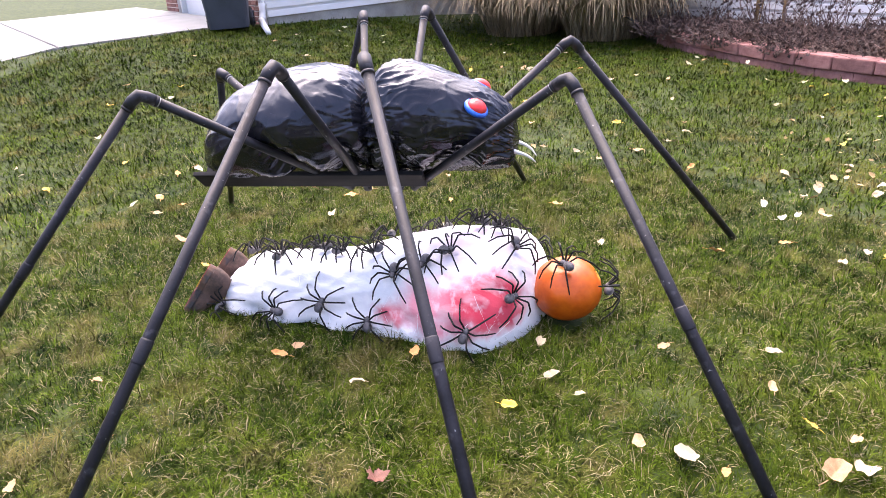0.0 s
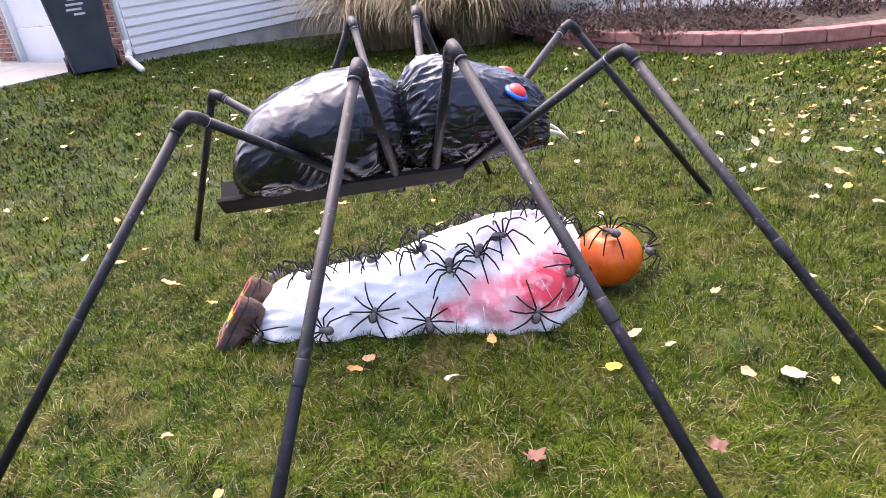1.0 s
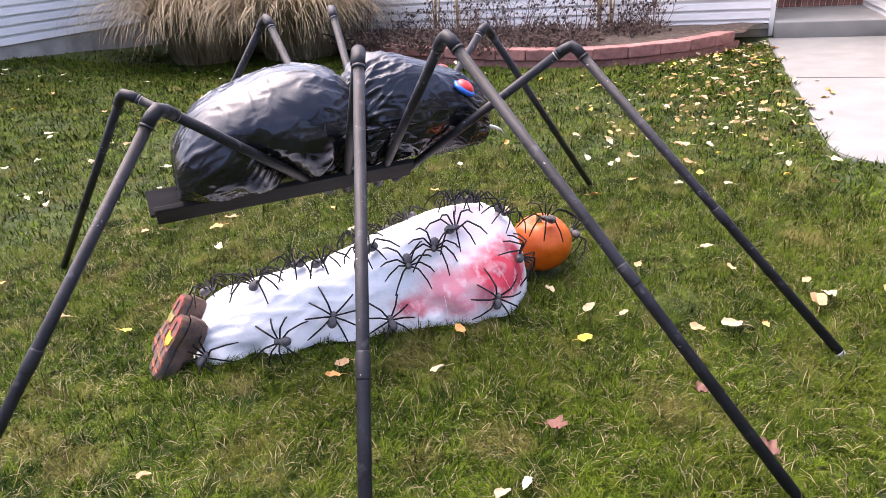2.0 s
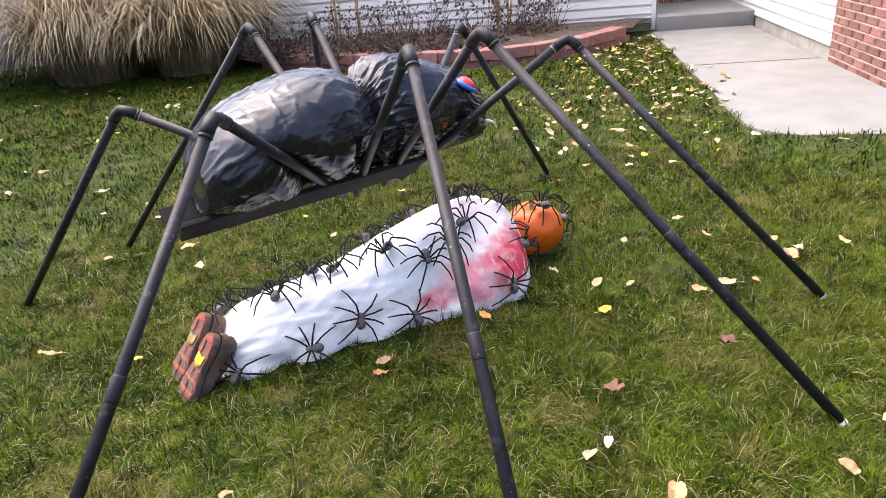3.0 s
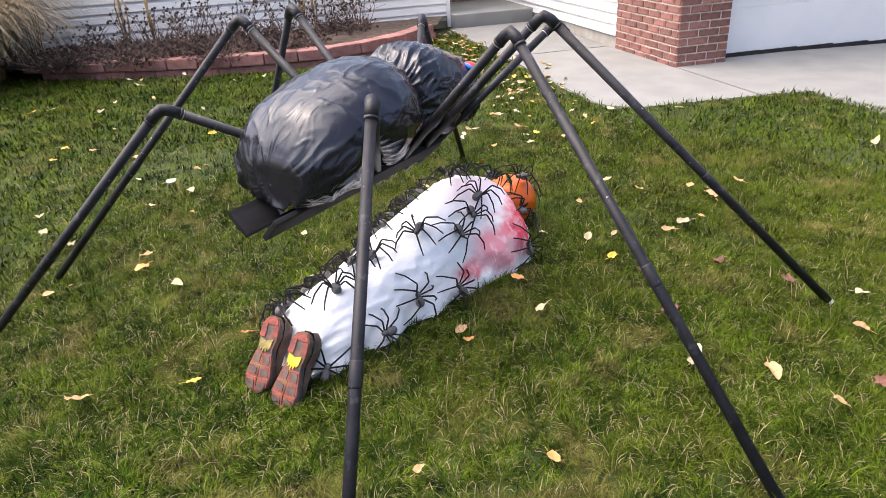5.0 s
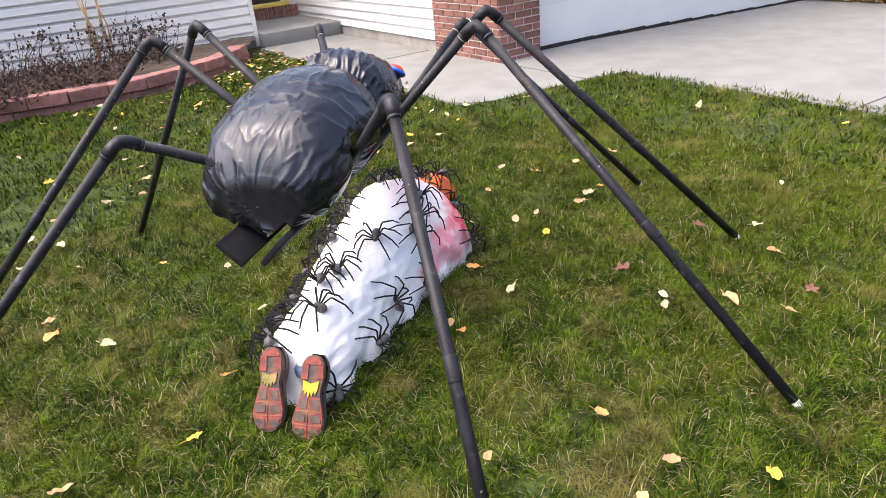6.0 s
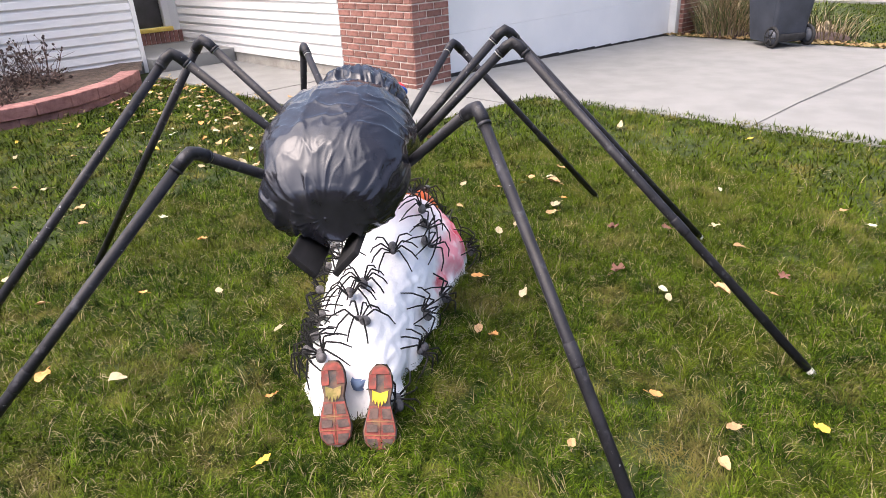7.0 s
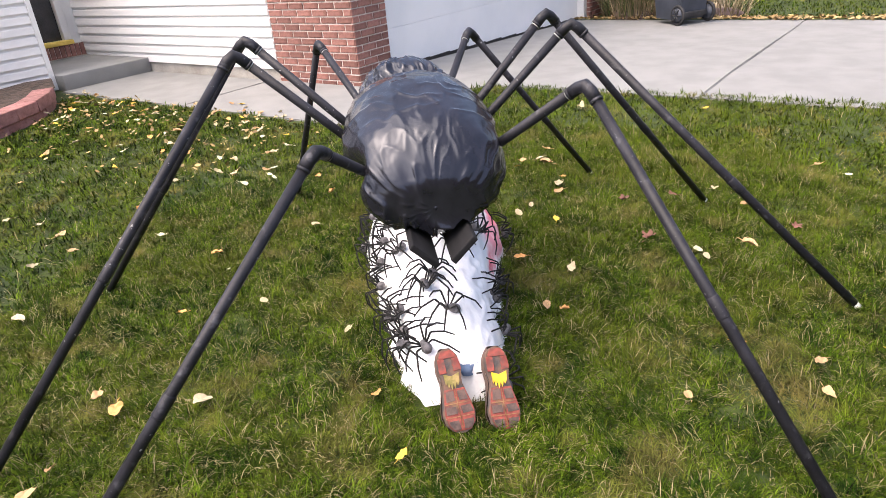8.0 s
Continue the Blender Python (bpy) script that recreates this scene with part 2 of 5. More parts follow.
M_FOUND = surface("concrete_foundation", (0.30, 0.28, 0.25), (0.44, 0.42, 0.38), scale=4, rough=0.95, bump=0.4, fine=80)
M_BRICK = surface("red_brown_brick", (0.165, 0.070, 0.056), (0.27, 0.13, 0.105), scale=22, rough=0.9, bump=0.5, fine=160, random_tint=0.28, distance=0.003)
M_MORTAR = surface("pale_mortar", (0.60, 0.54, 0.49), (0.74, 0.67, 0.62), scale=12, rough=0.95, bump=0.5, fine=140)
M_BLOCK = surface("red_retaining_block", (0.22, 0.10, 0.092), (0.33, 0.165, 0.15), scale=14, rough=0.95, bump=0.7, fine=80, random_tint=0.18, distance=0.006)
M_MULCH = surface("brown_bed_soil", (0.028, 0.02, 0.015), (0.085, 0.06, 0.045), scale=16, rough=1.0, bump=1.0, fine=60, distance=0.02)
M_REED = surface("dry_ornamental_grass", (0.19, 0.145, 0.08), (0.40, 0.32, 0.20), scale=2.5, rough=0.75, bump=0, fine=9, island_tint=0.4)
M_TWIG = surface("dark_dry_twigs", (0.055, 0.036, 0.03), (0.16, 0.105, 0.085), scale=6, rough=0.9, bump=0, island_tint=0.4)
M_HEAD = surface("dark_seed_heads", (0.028, 0.02, 0.018), (0.085, 0.058, 0.05), scale=20, rough=0.95, bump=0.3, island_tint=0.3)
M_STALK = surface("tan_dry_stalk", (0.34, 0.22, 0.10), (0.52, 0.36, 0.19), scale=6, rough=0.85, bump=0.2)
M_GREEN = surface("dull_green_leaves", (0.05, 0.08, 0.02), (0.14, 0.17, 0.05), scale=8, rough=0.6, bump=0, island_tint=0.35)
M_BIN = surface("dark_grey_bin_plastic", (0.030, 0.036, 0.050), (0.052, 0.060, 0.080), scale=4, rough=0.5, bump=0.2, fine=120, distance=0.001)
M_TYRE = surface("black_bin_wheel", (0.012, 0.012, 0.013), (0.03, 0.03, 0.032), scale=20, rough=0.7, bump=0.2)
M_MARK = surface("pale_bin_marking", (0.55, 0.56, 0.57), (0.68, 0.68, 0.68), scale=20, rough=0.6, bump=0)
M_SILL = surface("yellow_door_sill", (0.62, 0.44, 0.08), (0.74, 0.55, 0.14), scale=10, rough=0.5, bump=0.1)
M_DARK = surface("dark_storm_door", (0.02, 0.02, 0.022), (0.045, 0.045, 0.05), scale=3, rough=0.2, bump=0.05)
M_SEAL = surface("black_rubber_seal", (0.01, 0.01, 0.01), (0.025, 0.025, 0.025), scale=10, rough=0.7, bump=0.1)
M_STONE = surface("tan_landscape_stone", (0.32, 0.25, 0.16), (0.50, 0.41, 0.28), scale=9, rough=0.95, bump=0.6)
LEAF_MATS = [surface("leaf_" + n, lo, hi, scale=30, rough=0.65, bump=0.3, fine=90, random_tint=0.18, distance=0.002) for n, lo, hi in (
    ("cream", (0.36, 0.29, 0.17), (0.50, 0.42, 0.27)), ("tan", (0.34, 0.2, 0.09), (0.5, 0.32, 0.16)),
    ("yellow", (0.55, 0.35, 0.03), (0.66, 0.46, 0.07)), ("orange", (0.50, 0.22, 0.06), (0.64, 0.33, 0.11)),
    ("maple", (0.11, 0.045, 0.032), (0.20, 0.085, 0.055)), ("pale", (0.42, 0.41, 0.25), (0.58, 0.56, 0.4)))]


# dull colour of the added, unseen strip behind the lawn
M_BACKDROP = surface("unseen_dark_backdrop", (0.035, 0.038, 0.022), (0.085, 0.075, 0.045), scale=0.8, rough=1.0, bump=0, fine=5)
M_LITTER = surface("dry_leaf_litter", (0.20, 0.12, 0.045), (0.38, 0.28, 0.12), scale=3, rough=0.75, bump=0.2, island_tint=0.5)


# ---- building helpers ----
def mesh_of(name, bm, material, smooth=True):
    me = bpy.data.meshes.new(name)
    bm.normal_update()
    bm.to_mesh(me)
    bm.free()
    if smooth:
        me.shade_smooth()
    me.materials.append(material)
    return me


def thing(name, m, label, category, group="", kind=""):
    """An empty at a thing's base, to which its parts are tied."""
    ob = new(name)
    ob.empty_display_size = 0.1
    ob.matrix_world = m
    return tagged(ob, label, category, group, kind)


def part(name, bm, material, parent, label="", smooth=True, kind=""):
    ob = new(name, bm if isinstance(bm, bpy.types.Mesh) else mesh_of(name, bm, material, smooth))
    ob.parent = parent
    return tagged(ob, label, kind=kind)


def solid(name, bm, material, label, category="", kind="structure", smooth=False, group=""):
    return tagged(new(name, mesh_of(name, bm, material, smooth)), label, category, group, kind)


def piece(name, me, parent, m):
    ob = new(name, me)
    ob.parent = parent
    ob.matrix_local = m
    return ob


def box(x0, x1, y0, y1, z0, z1, bevel=0.0, bm=None, segments=2):
    b = bmesh.new()
    bmesh.ops.create_cube(b, size=1, matrix=Matrix.Translation(((x0 + x1) / 2, (y0 + y1) / 2, (z0 + z1) / 2)) @ Matrix.Diagonal((x1 - x0, y1 - y0, z1 - z0, 1)))
    if bevel:
        bmesh.ops.bevel(b, geom=b.edges[:], offset=bevel, segments=segments, affect="EDGES", profile=0.6)
    if bm is None:
        return b
    merge(bm, b)
    return bm


def merge(bm, other):
    me = bpy.data.meshes.new("tmp")
    other.to_mesh(me)
    other.free()
    bm.from_mesh(me)
    bpy.data.meshes.remove(me)
    return bm


def tube(points, radii, sides=10, bm=None, caps=True):
    """A round tube along points, with a radius at each."""
    bm = bm or bmesh.new()
    pts = [Vector(p) for p in points]
    if not hasattr(radii, "__len__"):
        radii = [radii] * len(pts)
    radii = [float(r) for r in radii]
    rings, side = [], None
    for i, p in enumerate(pts):
        d = (pts[min(i + 1, len(pts) - 1)] - pts[max(i - 1, 0)]).normalized()
        if side is None:
            side = d.orthogonal().normalized()
        side = (side - d * side.dot(d)).normalized()
        up = d.cross(side)
        rings.append([bm.verts.new(p + radii[i] * (math.cos(a) * side + math.sin(a) * up)) for a in (2 * math.pi * k / sides for k in range(sides))])
    for a, b in zip(rings, rings[1:]):
        for k in range(sides):
            bm.faces.new((a[k], a[(k + 1) % sides], b[(k + 1) % sides], b[k]))
    if caps:
        bm.faces.new(rings[0][::-1])
        bm.faces.new(rings[-1])
    return bm


def ball(centre, size, rings=8, segs=12, bm=None):
    b = bmesh.new()
    bmesh.ops.create_uvsphere(b, u_segments=segs, v_segments=rings, radius=1, matrix=Matrix.Translation(centre) @ Matrix.Diagonal((*size, 1)))
    return b if bm is None else merge(bm, b)


def quick_mesh(name, verts, faces, material, smooth=True):
    """A mesh from numpy arrays of corners and equal-sided faces."""
    me = bpy.data.meshes.new(name)
    k = faces.shape[1]
    me.vertices.add(len(verts))
    me.vertices.foreach_set("co", verts.astype(np.float32).ravel())
    me.loops.add(faces.size)
    me.loops.foreach_set("vertex_index", faces.astype(np.int32).ravel())
    me.polygons.add(len(faces))
    me.polygons.foreach_set("loop_start", np.arange(0, faces.size, k, dtype=np.int32))
    me.polygons.foreach_set("use_smooth", np.full(len(faces), smooth))
    me.update(calc_edges=True)
    me.materials.append(material)
    return me


def ramp01(x, lo, hi):
    t = np.clip((x - lo) / (hi - lo), 0, 1)
    return t * t * (3 - 2 * t)


def blades(rng, x, y, z, length, width, lean, bend=0.5):
    """Curved blades of grass from roots: five corners each, as triangles."""
    n = len(x)
    comb = 1.8 * np.sin(7.1 * x + 2.7 * np.sin(5.3 * y)) + 1.7 * np.sin(8.3 * y + 2.9 * np.sin(6.7 * x)) + 1.2 * np.sin(19.1 * x - 17.3 * y)
    a = comb + rng.normal(0, 1.5, n)
    d = np.stack([np.cos(a), np.sin(a)], 1)
    w = np.stack([-np.sin(a), np.cos(a)], 1)
    tilt = np.radians(lean)
    v = np.zeros((n, 5, 3))
    root = np.stack([x, y, z], 1)
    h1, o1 = 0.55 * length * np.cos(tilt), 0.55 * length * np.sin(tilt)
    t2 = np.minimum(tilt * (1 + bend) + 0.2, 1.75)
    h2, o2 = h1 + 0.45 * length * np.cos(t2), o1 + 0.45 * length * np.sin(t2)
    for k, (o, h, s) in enumerate(((0, 0, -0.5), (0, 0, 0.5), (o1, h1, -0.42), (o1, h1, 0.42), (o2, h2, 0))):
        v[:, k, :2] = root[:, :2] + d * np.reshape(o, (-1, 1)) + w * np.reshape(s * width, (-1, 1))
        v[:, k, 2] = root[:, 2] + h
    base = (np.arange(n) * 5)[:, None]
    f = np.concatenate([base + [0, 1, 3], base + [0, 3, 2], base + [2, 3, 4]], 1).reshape(-1, 3)
    return v.reshape(-1, 3), f


# ---- plan ----
ORIGIN, HOUSE_TURN = Vector((3.47, 3.69, 0)), -28.7
HOUSE = pose(ORIGIN.x, ORIGIN.y, 0, 0, 0, HOUSE_TURN)       # x along the front, y into the house, from the garage pier's corner
UX, UY = math.cos(radians(HOUSE_TURN)), math.sin(radians(HOUSE_TURN))
WEST = Vector((-5.16, 7.93, 0))                              # corner of the neighbouring house
PAVE = -0.05
SOIL = -0.06


def house_uv(x, y):
    dx, dy = x - ORIGIN.x, y - ORIGIN.y
    return dx * UX + dy * UY, -dx * UY + dy * UX


def rise(x, y):
    """Height of the ground: level lawn, rising to the neighbour, falling along the driveway."""
    u, v = house_uv(x, y)
    return 0.38 * ramp01(-x, 2.2, 5.3) * ramp01(y, 3.0, 6.2) - 0.13 * ramp01(u, 0.6, 5.5)


BED_EDGE = [(3.62, 6.95), (3.05, 6.66), (2.3, 6.55), (1.72, 6.68), (1.1, 7.08), (0.45, 7.75), (-0.12, 8.45), (-0.55, 9.1)]


def smooth_path(points, step):
    """Points at even steps along a rounded line through the given ones."""
    p = [Vector((*q, 0)) if len(q) == 2 else Vector(q) for q in points]
    p = [2 * p[0] - p[1]] + p + [2 * p[-1] - p[-2]]
    dense = []
    for i in range(1, len(p) - 2):
        for k in range(24):
            t = k / 24
            dense.append(0.5 * (2 * p[i] + (p[i + 1] - p[i - 1]) * t + (2 * p[i - 1] - 5 * p[i] + 4 * p[i + 1] - p[i + 2]) * t * t + (3 * p[i] - p[i - 1] - 3 * p[i + 1] + p[i + 2]) * t ** 3))
    dense.append(p[-2])
    out, left = [dense[0]], step
    for a, b in zip(dense, dense[1:]):
        d = (b - a).length
        while d >= left and d > 0:
            a = a + (b - a) * (left / d)
            d, left = (b - a).length, step
            out.append(a)
        left -= d
    return out


BED_LINE = smooth_path(BED_EDGE, 0.05)
BED_X = np.array([p.x for p in BED_LINE][::-1])
BED_Y = np.array([p.y for p in BED_LINE][::-1])


def west_uv(x, y):
    dx, dy = x - WEST.x, y - WEST.y
    return dx * UX + dy * UY, -dx * UY + dy * UX


def open_lawn(x, y):
    """Where turf grows: not on paving, in the bed, under walls or under the bundle."""
    u, v = house_uv(x, y)
    wob = 0.04 * np.sin(7 * v) + 0.03 * np.sin(17 * v + 2 * u)
    walk_ = (u > -1.17 + wob) & (u < 6.3) & (v > -1.10 - 0.12 * (u + 0.3) + 0.03 * np.sin(9 * u)) & ~((u < -0.9) & (v < -0.7) & (np.hypot(u + 0.87, v + 0.72) > 0.33))
    drive = (u > 0.40 + 0.05 * np.clip(-1.5 - v, 0, 3) + 0.5 * wob) & (u < 5.22 + wob)
    front = v > 3.5
    bed = (x > BED_X[0]) & (y > np.interp(x, BED_X, BED_Y) - 0.02)
    wu, wv = west_uv(x, y)
    west = ((wu < 0.06) & (wv > -0.05)) | (wu < -0.30 + 0.2 * wob)
    s, l = (x + 0.53) * 0.988 + (y - 2.49) * 0.152, -(x + 0.53) * 0.152 + (y - 2.49) * 0.988
    half = np.interp(s, [-0.72, -0.5, -0.2, 0.1, 0.4, 0.53, 0.56], [0.11, 0.13, 0.16, 0.2, 0.2, 0.12, 0])
    bundle = (np.abs(l) < half) & (s > -0.7) & (s < 0.55)
    pumpkin_ = np.hypot(x - 0.093, y - 2.581) < 0.085
    return ~(walk_ | drive | front | bed | west | bundle | pumpkin_)


# ---- ground ----
def build_ground():
    """One sheet from the lawn out to the horizon, finer near the middle."""
    steps = np.concatenate([-np.geomspace(9, 900, 22)[::-1], np.arange(-8.7, 8.71, 0.15), np.geomspace(9, 900, 22)])
    gx, gy = np.meshgrid(steps - 0.5, steps + 3.0)
    u, v = house_uv(gx, gy)
    gz = SOIL + rise(gx, gy) + 0.006 * np.sin(3.1 * gx + 1.3 * gy) * np.sin(2.3 * gy - gx)
    paved = ((u > -1.0) & (u < 5.1) & (v > -0.9)) | ((u > 0.5) & (u < 5.1))
    wu, wv = west_uv(gx, gy)
    gz = np.where(paved | ((wu < -0.45) & (wu > -6)), gz - 0.09, gz)
    n = len(steps)
    idx = np.arange(n * n).reshape(n, n)
    f = np.stack([idx[:-1, :-1], idx[:-1, 1:], idx[1:, 1:], idx[1:, :-1]], -1).reshape(-1, 4)
    ob = new("ground", quick_mesh("ground", np.stack([gx, gy, gz], -1).reshape(-1, 3), f, M_SOIL))
    tagged(ob, "dark lawn soil with thatch under the turf", "ground", kind="structure")


build_ground()


def build_dark_backdrop():
    """Unseen dark strip added far behind the lawn: closes the street side, darkens reflections."""
    n = 90
    v, f = [], []
    for k in range(n + 1):
        a = radians(172 + 132 * k / n)
        top = 9.5 + 2.5 * noise.noise(Vector((k * 0.23, 1, 0))) + 1.2 * noise.noise(Vector((k * 0.9, 4, 0)))
        for r, z in ((30, -0.6), (30 + 0.8 * noise.noise(Vector((k * 0.7, 7, 0))), top * 0.6), (31, top), (33, top), (33, -0.6)):
            v.append((r * math.cos(a), 2.5 + r * math.sin(a), z))
    for k in range(n):
        for j in range(5):
            a, b = k * 5 + j, k * 5 + (j + 1) % 5
            f.append((a, b, b + 5, a + 5))
    ob = new("backdrop", quick_mesh("backdrop", np.array(v), np.array(f), M_BACKDROP, False))
    tagged(ob, "unseen dark backdrop strip added to darken reflections", "trees", kind="structure")


build_dark_backdrop()


def slab_mesh(outline, depth=0.1, bevel=0.008):
    bm = bmesh.new()
    vs = [bm.verts.new((x, y, z)) for x, y, z in outline]
    f = bm.faces.new(vs)
    if f.normal.z < 0:
        bmesh.ops.reverse_faces(bm, faces=[f])
    ret = bmesh.ops.extrude_face_region(bm, geom=[f])
    low = [g for g in ret["geom"] if isinstance(g, bmesh.types.BMVert)]
    bm.normal_update()
    # the extruded copy becomes the top, the first face the underside
    for w in vs:
        w.co.z -= depth
    bmesh.ops.recalc_face_normals(bm, faces=bm.faces[:])
    top = [e for e in bm.edges if all(w in low for w in e.verts)]
    bmesh.ops.bevel(bm, geom=top, offset=bevel, segments=2, affect="EDGES")
    return bm


def build_paving():
    def lift(pts):
        out = []
        for u, v in pts:
            w = HOUSE @ Vector((u, v, 0))
            out.append((u, v, PAVE + float(rise(w.x, w.y))))
        return out
    path = thing("pavement", HOUSE, "pale grey concrete front path with joints", "path", kind="structure")
    corner = [(-1.15 + 0.35 - 0.35 * math.cos(a), -0.72 - 0.35 * math.sin(a)) for a in np.linspace(0, math.pi / 2, 7)]
    slabs = [
        [(-1.15, 1.24), (-1.15, 0.3), *corner, (-0.006, -1.14), (-0.006, 1.24)],
        [(-1.15, 3.46), (-1.15, 1.25), (-0.006, 1.25), (-0.006, 3.46)],
    ]
    for s in slabs:
        part("slab", slab_mesh(lift(s)), M_CONC, path, smooth=False)
    drive = thing("road", HOUSE, "pale grey concrete driveway in large slabs", "driveway", kind="structure")
    ramp_u = (0.36, 1.3, 2.3, 3.3, 4.3, 5.24)
    part("slab", slab_mesh(lift([(0.004, 0.34), (0.004, -1.14), (0.36, -1.2), *[(0.36, v) for v in (-2.0, -3.047)], *[(u, -3.047) for u in ramp_u[1:]], *[(u, 0.34) for u in ramp_u[:0:-1]]])), M_CONC, drive, smooth=False)
    for c, d in ((-7.0, -3.053), (-14.0, -7.012)):
        part("slab", slab_mesh(lift([*[(u, c) for u in ramp_u], *[(u, d) for u in ramp_u[::-1]]])), M_CONC, drive, smooth=False)
    wm = pose(WEST.x, WEST.y, 0, 0, 0, HOUSE_TURN)
    wdrive = thing("road", wm, "pale concrete driveway of the next house", "driveway", kind="structure")

    def lift_w(pts):
        out = []
        for u, v in pts:
            w = wm @ Vector((u, v, 0))
            out.append((u, v, PAVE + 0.02 + float(rise(w.x, w.y))))
        return out
    for a, b in ((-3.0, -0.32), (-5.9, -3.01)):
        for c, d in ((-2.4, -0.02), (-4.8, -2.41), (-8, -4.81)):
            part("slab", slab_mesh(lift_w([(a, c + 0.004), (b, c + 0.004), (b, d - 0.004), (a, d - 0.004)])), M_CONC, wdrive, smooth=False)


build_paving()


# ---- houses ----
def lap_board(length, rise_=0.108, proud=0.016):
    """One course of lapped siding along x, facing -y, with its bottom edge at z = 0."""
    bm = bmesh.new()
    prof = [(0.0, 0.0), (-proud, 0.0), (-proud - 0.001, 0.004), (-proud * 0.55, rise_ * 0.62), (-0.002, rise_ * 0.72), (-0.001, rise_ + 0.004), (0.0, rise_ + 0.004)]
    ends = [[bm.verts.new((x, y, z)) for y, z in prof] for x in (0, length)]
    k = len(prof)
    for i in range(k):
        bm.faces.new((ends[0][i], ends[1][i], ends[1][(i + 1) % k], ends[0][(i + 1) % k]))
    bm.faces.new(ends[0])
    bm.faces.new(ends[1][::-1])
    bmesh.ops.recalc_face_normals(bm, faces=bm.faces[:])
    return bm


def sided_wall(name, m, length, z0, z1, label, foundation=0.0):
    """A wall 0.15 m thick with lapped boards on its outside (-y of m) and a concrete footing."""
    w = thing(name, m, label, "wall", kind="structure")
    part("wall_core", box(0, length, 0, 0.15, z0, z1), M_TRIM, w, smooth=False)
    if foundation:
        part("footing", box(0.004, length - 0.004, 0.004, 0.146, z0 - foundation, z0 - 0.002), M_FOUND, w, "grey concrete footing", smooth=False)
    me = mesh_of("board", lap_board(length - 0.02), M_SIDING, False)
    z = z0 + 0.002
    while z + 0.11 < z1:
        piece("board", me, w, pose(0.01, -0.001, z))
        z += 0.108
    return w


def brick_mesh(length, height=0.0545, depth=0.03):
    """A brick's visible front: chamfered, facing -y, with its lower left at the origin."""
    bm = bmesh.new()
    c = 0.005
    back = [bm.verts.new(p) for p in ((0, 0, 0), (length, 0, 0), (length, 0, height), (0, 0, height))]
    mid = [bm.verts.new(p) for p in ((0, -depth + c, 0), (length, -depth + c, 0), (length, -depth + c, height), (0, -depth + c, height))]
    front = [bm.verts.new(p) for p in ((c, -depth, c), (length - c, -depth, c), (length - c, -depth, height - c), (c, -depth, height - c))]
    for a, b in ((back, mid), (mid, front)):
        for k in range(4):
            bm.faces.new((a[k], a[(k + 1) % 4], b[(k + 1) % 4], b[k]))
    bm.faces.new(front)
    return bm


BRICKS = {n: mesh_of("brick", brick_mesh(w), M_BRICK, False) for n, w in (("long", 0.190), ("half", 0.089), ("cut", 0.139))}
BRICK_W = {"long": 0.203, "half": 0.102, "cut": 0.152}


def lay_bricks(parent, m, width, z0, courses, rng):
    """Running bond on a face of that width: courses of bricks and halves facing -y of m."""
    for c in range(courses):
        x, z = 0.0, z0 + c * 0.0665
        kinds = []
        first = "half" if c % 2 else "long"
        while x < width - 0.03:
            left = width - x
            k = first if not kinds and left > BRICK_W[first] - 0.02 else "long" if left > 0.19 else "cut" if left > 0.14 else "half"
            kinds.append((x, k))
            x += BRICK_W[k]
        grow = width / x
        for bx, k in kinds:
            piece("brick", BRICKS[k], parent, m @ pose(bx * grow + 0.004, rng.uniform(-0.0015, 0.0015), z + 0.005, 0, 0, rng.uniform(-0.35, 0.35)) @ Matrix.Diagonal((grow, 1, 1, 1)))


def brick_pier(name, m, wx, wy, z0, courses, rng, label, faces):
    """A pier of mortar core with bricks on the given faces: f (-y), l (-x), r (+x)."""
    h = courses * 0.0665
    p = thing(name, m, label, "brick pier", kind="structure")
    part("mortar", box(0.006, wx - 0.006, 0.006, wy - 0.006, z0, z0 + h), M_MORTAR, p, "pale mortar", smooth=False)
    if "f" in faces:
        lay_bricks(p, pose(0, 0.026, 0), wx, z0, courses, rng)
    if "l" in faces:
        lay_bricks(p, pose(0.026, wy, 0, 0, 0, -90), wy, z0, courses, rng)
    if "r" in faces:
        lay_bricks(p, pose(wx - 0.026, 0, 0, 0, 0, 90), wy, z0, courses, rng)
    return p


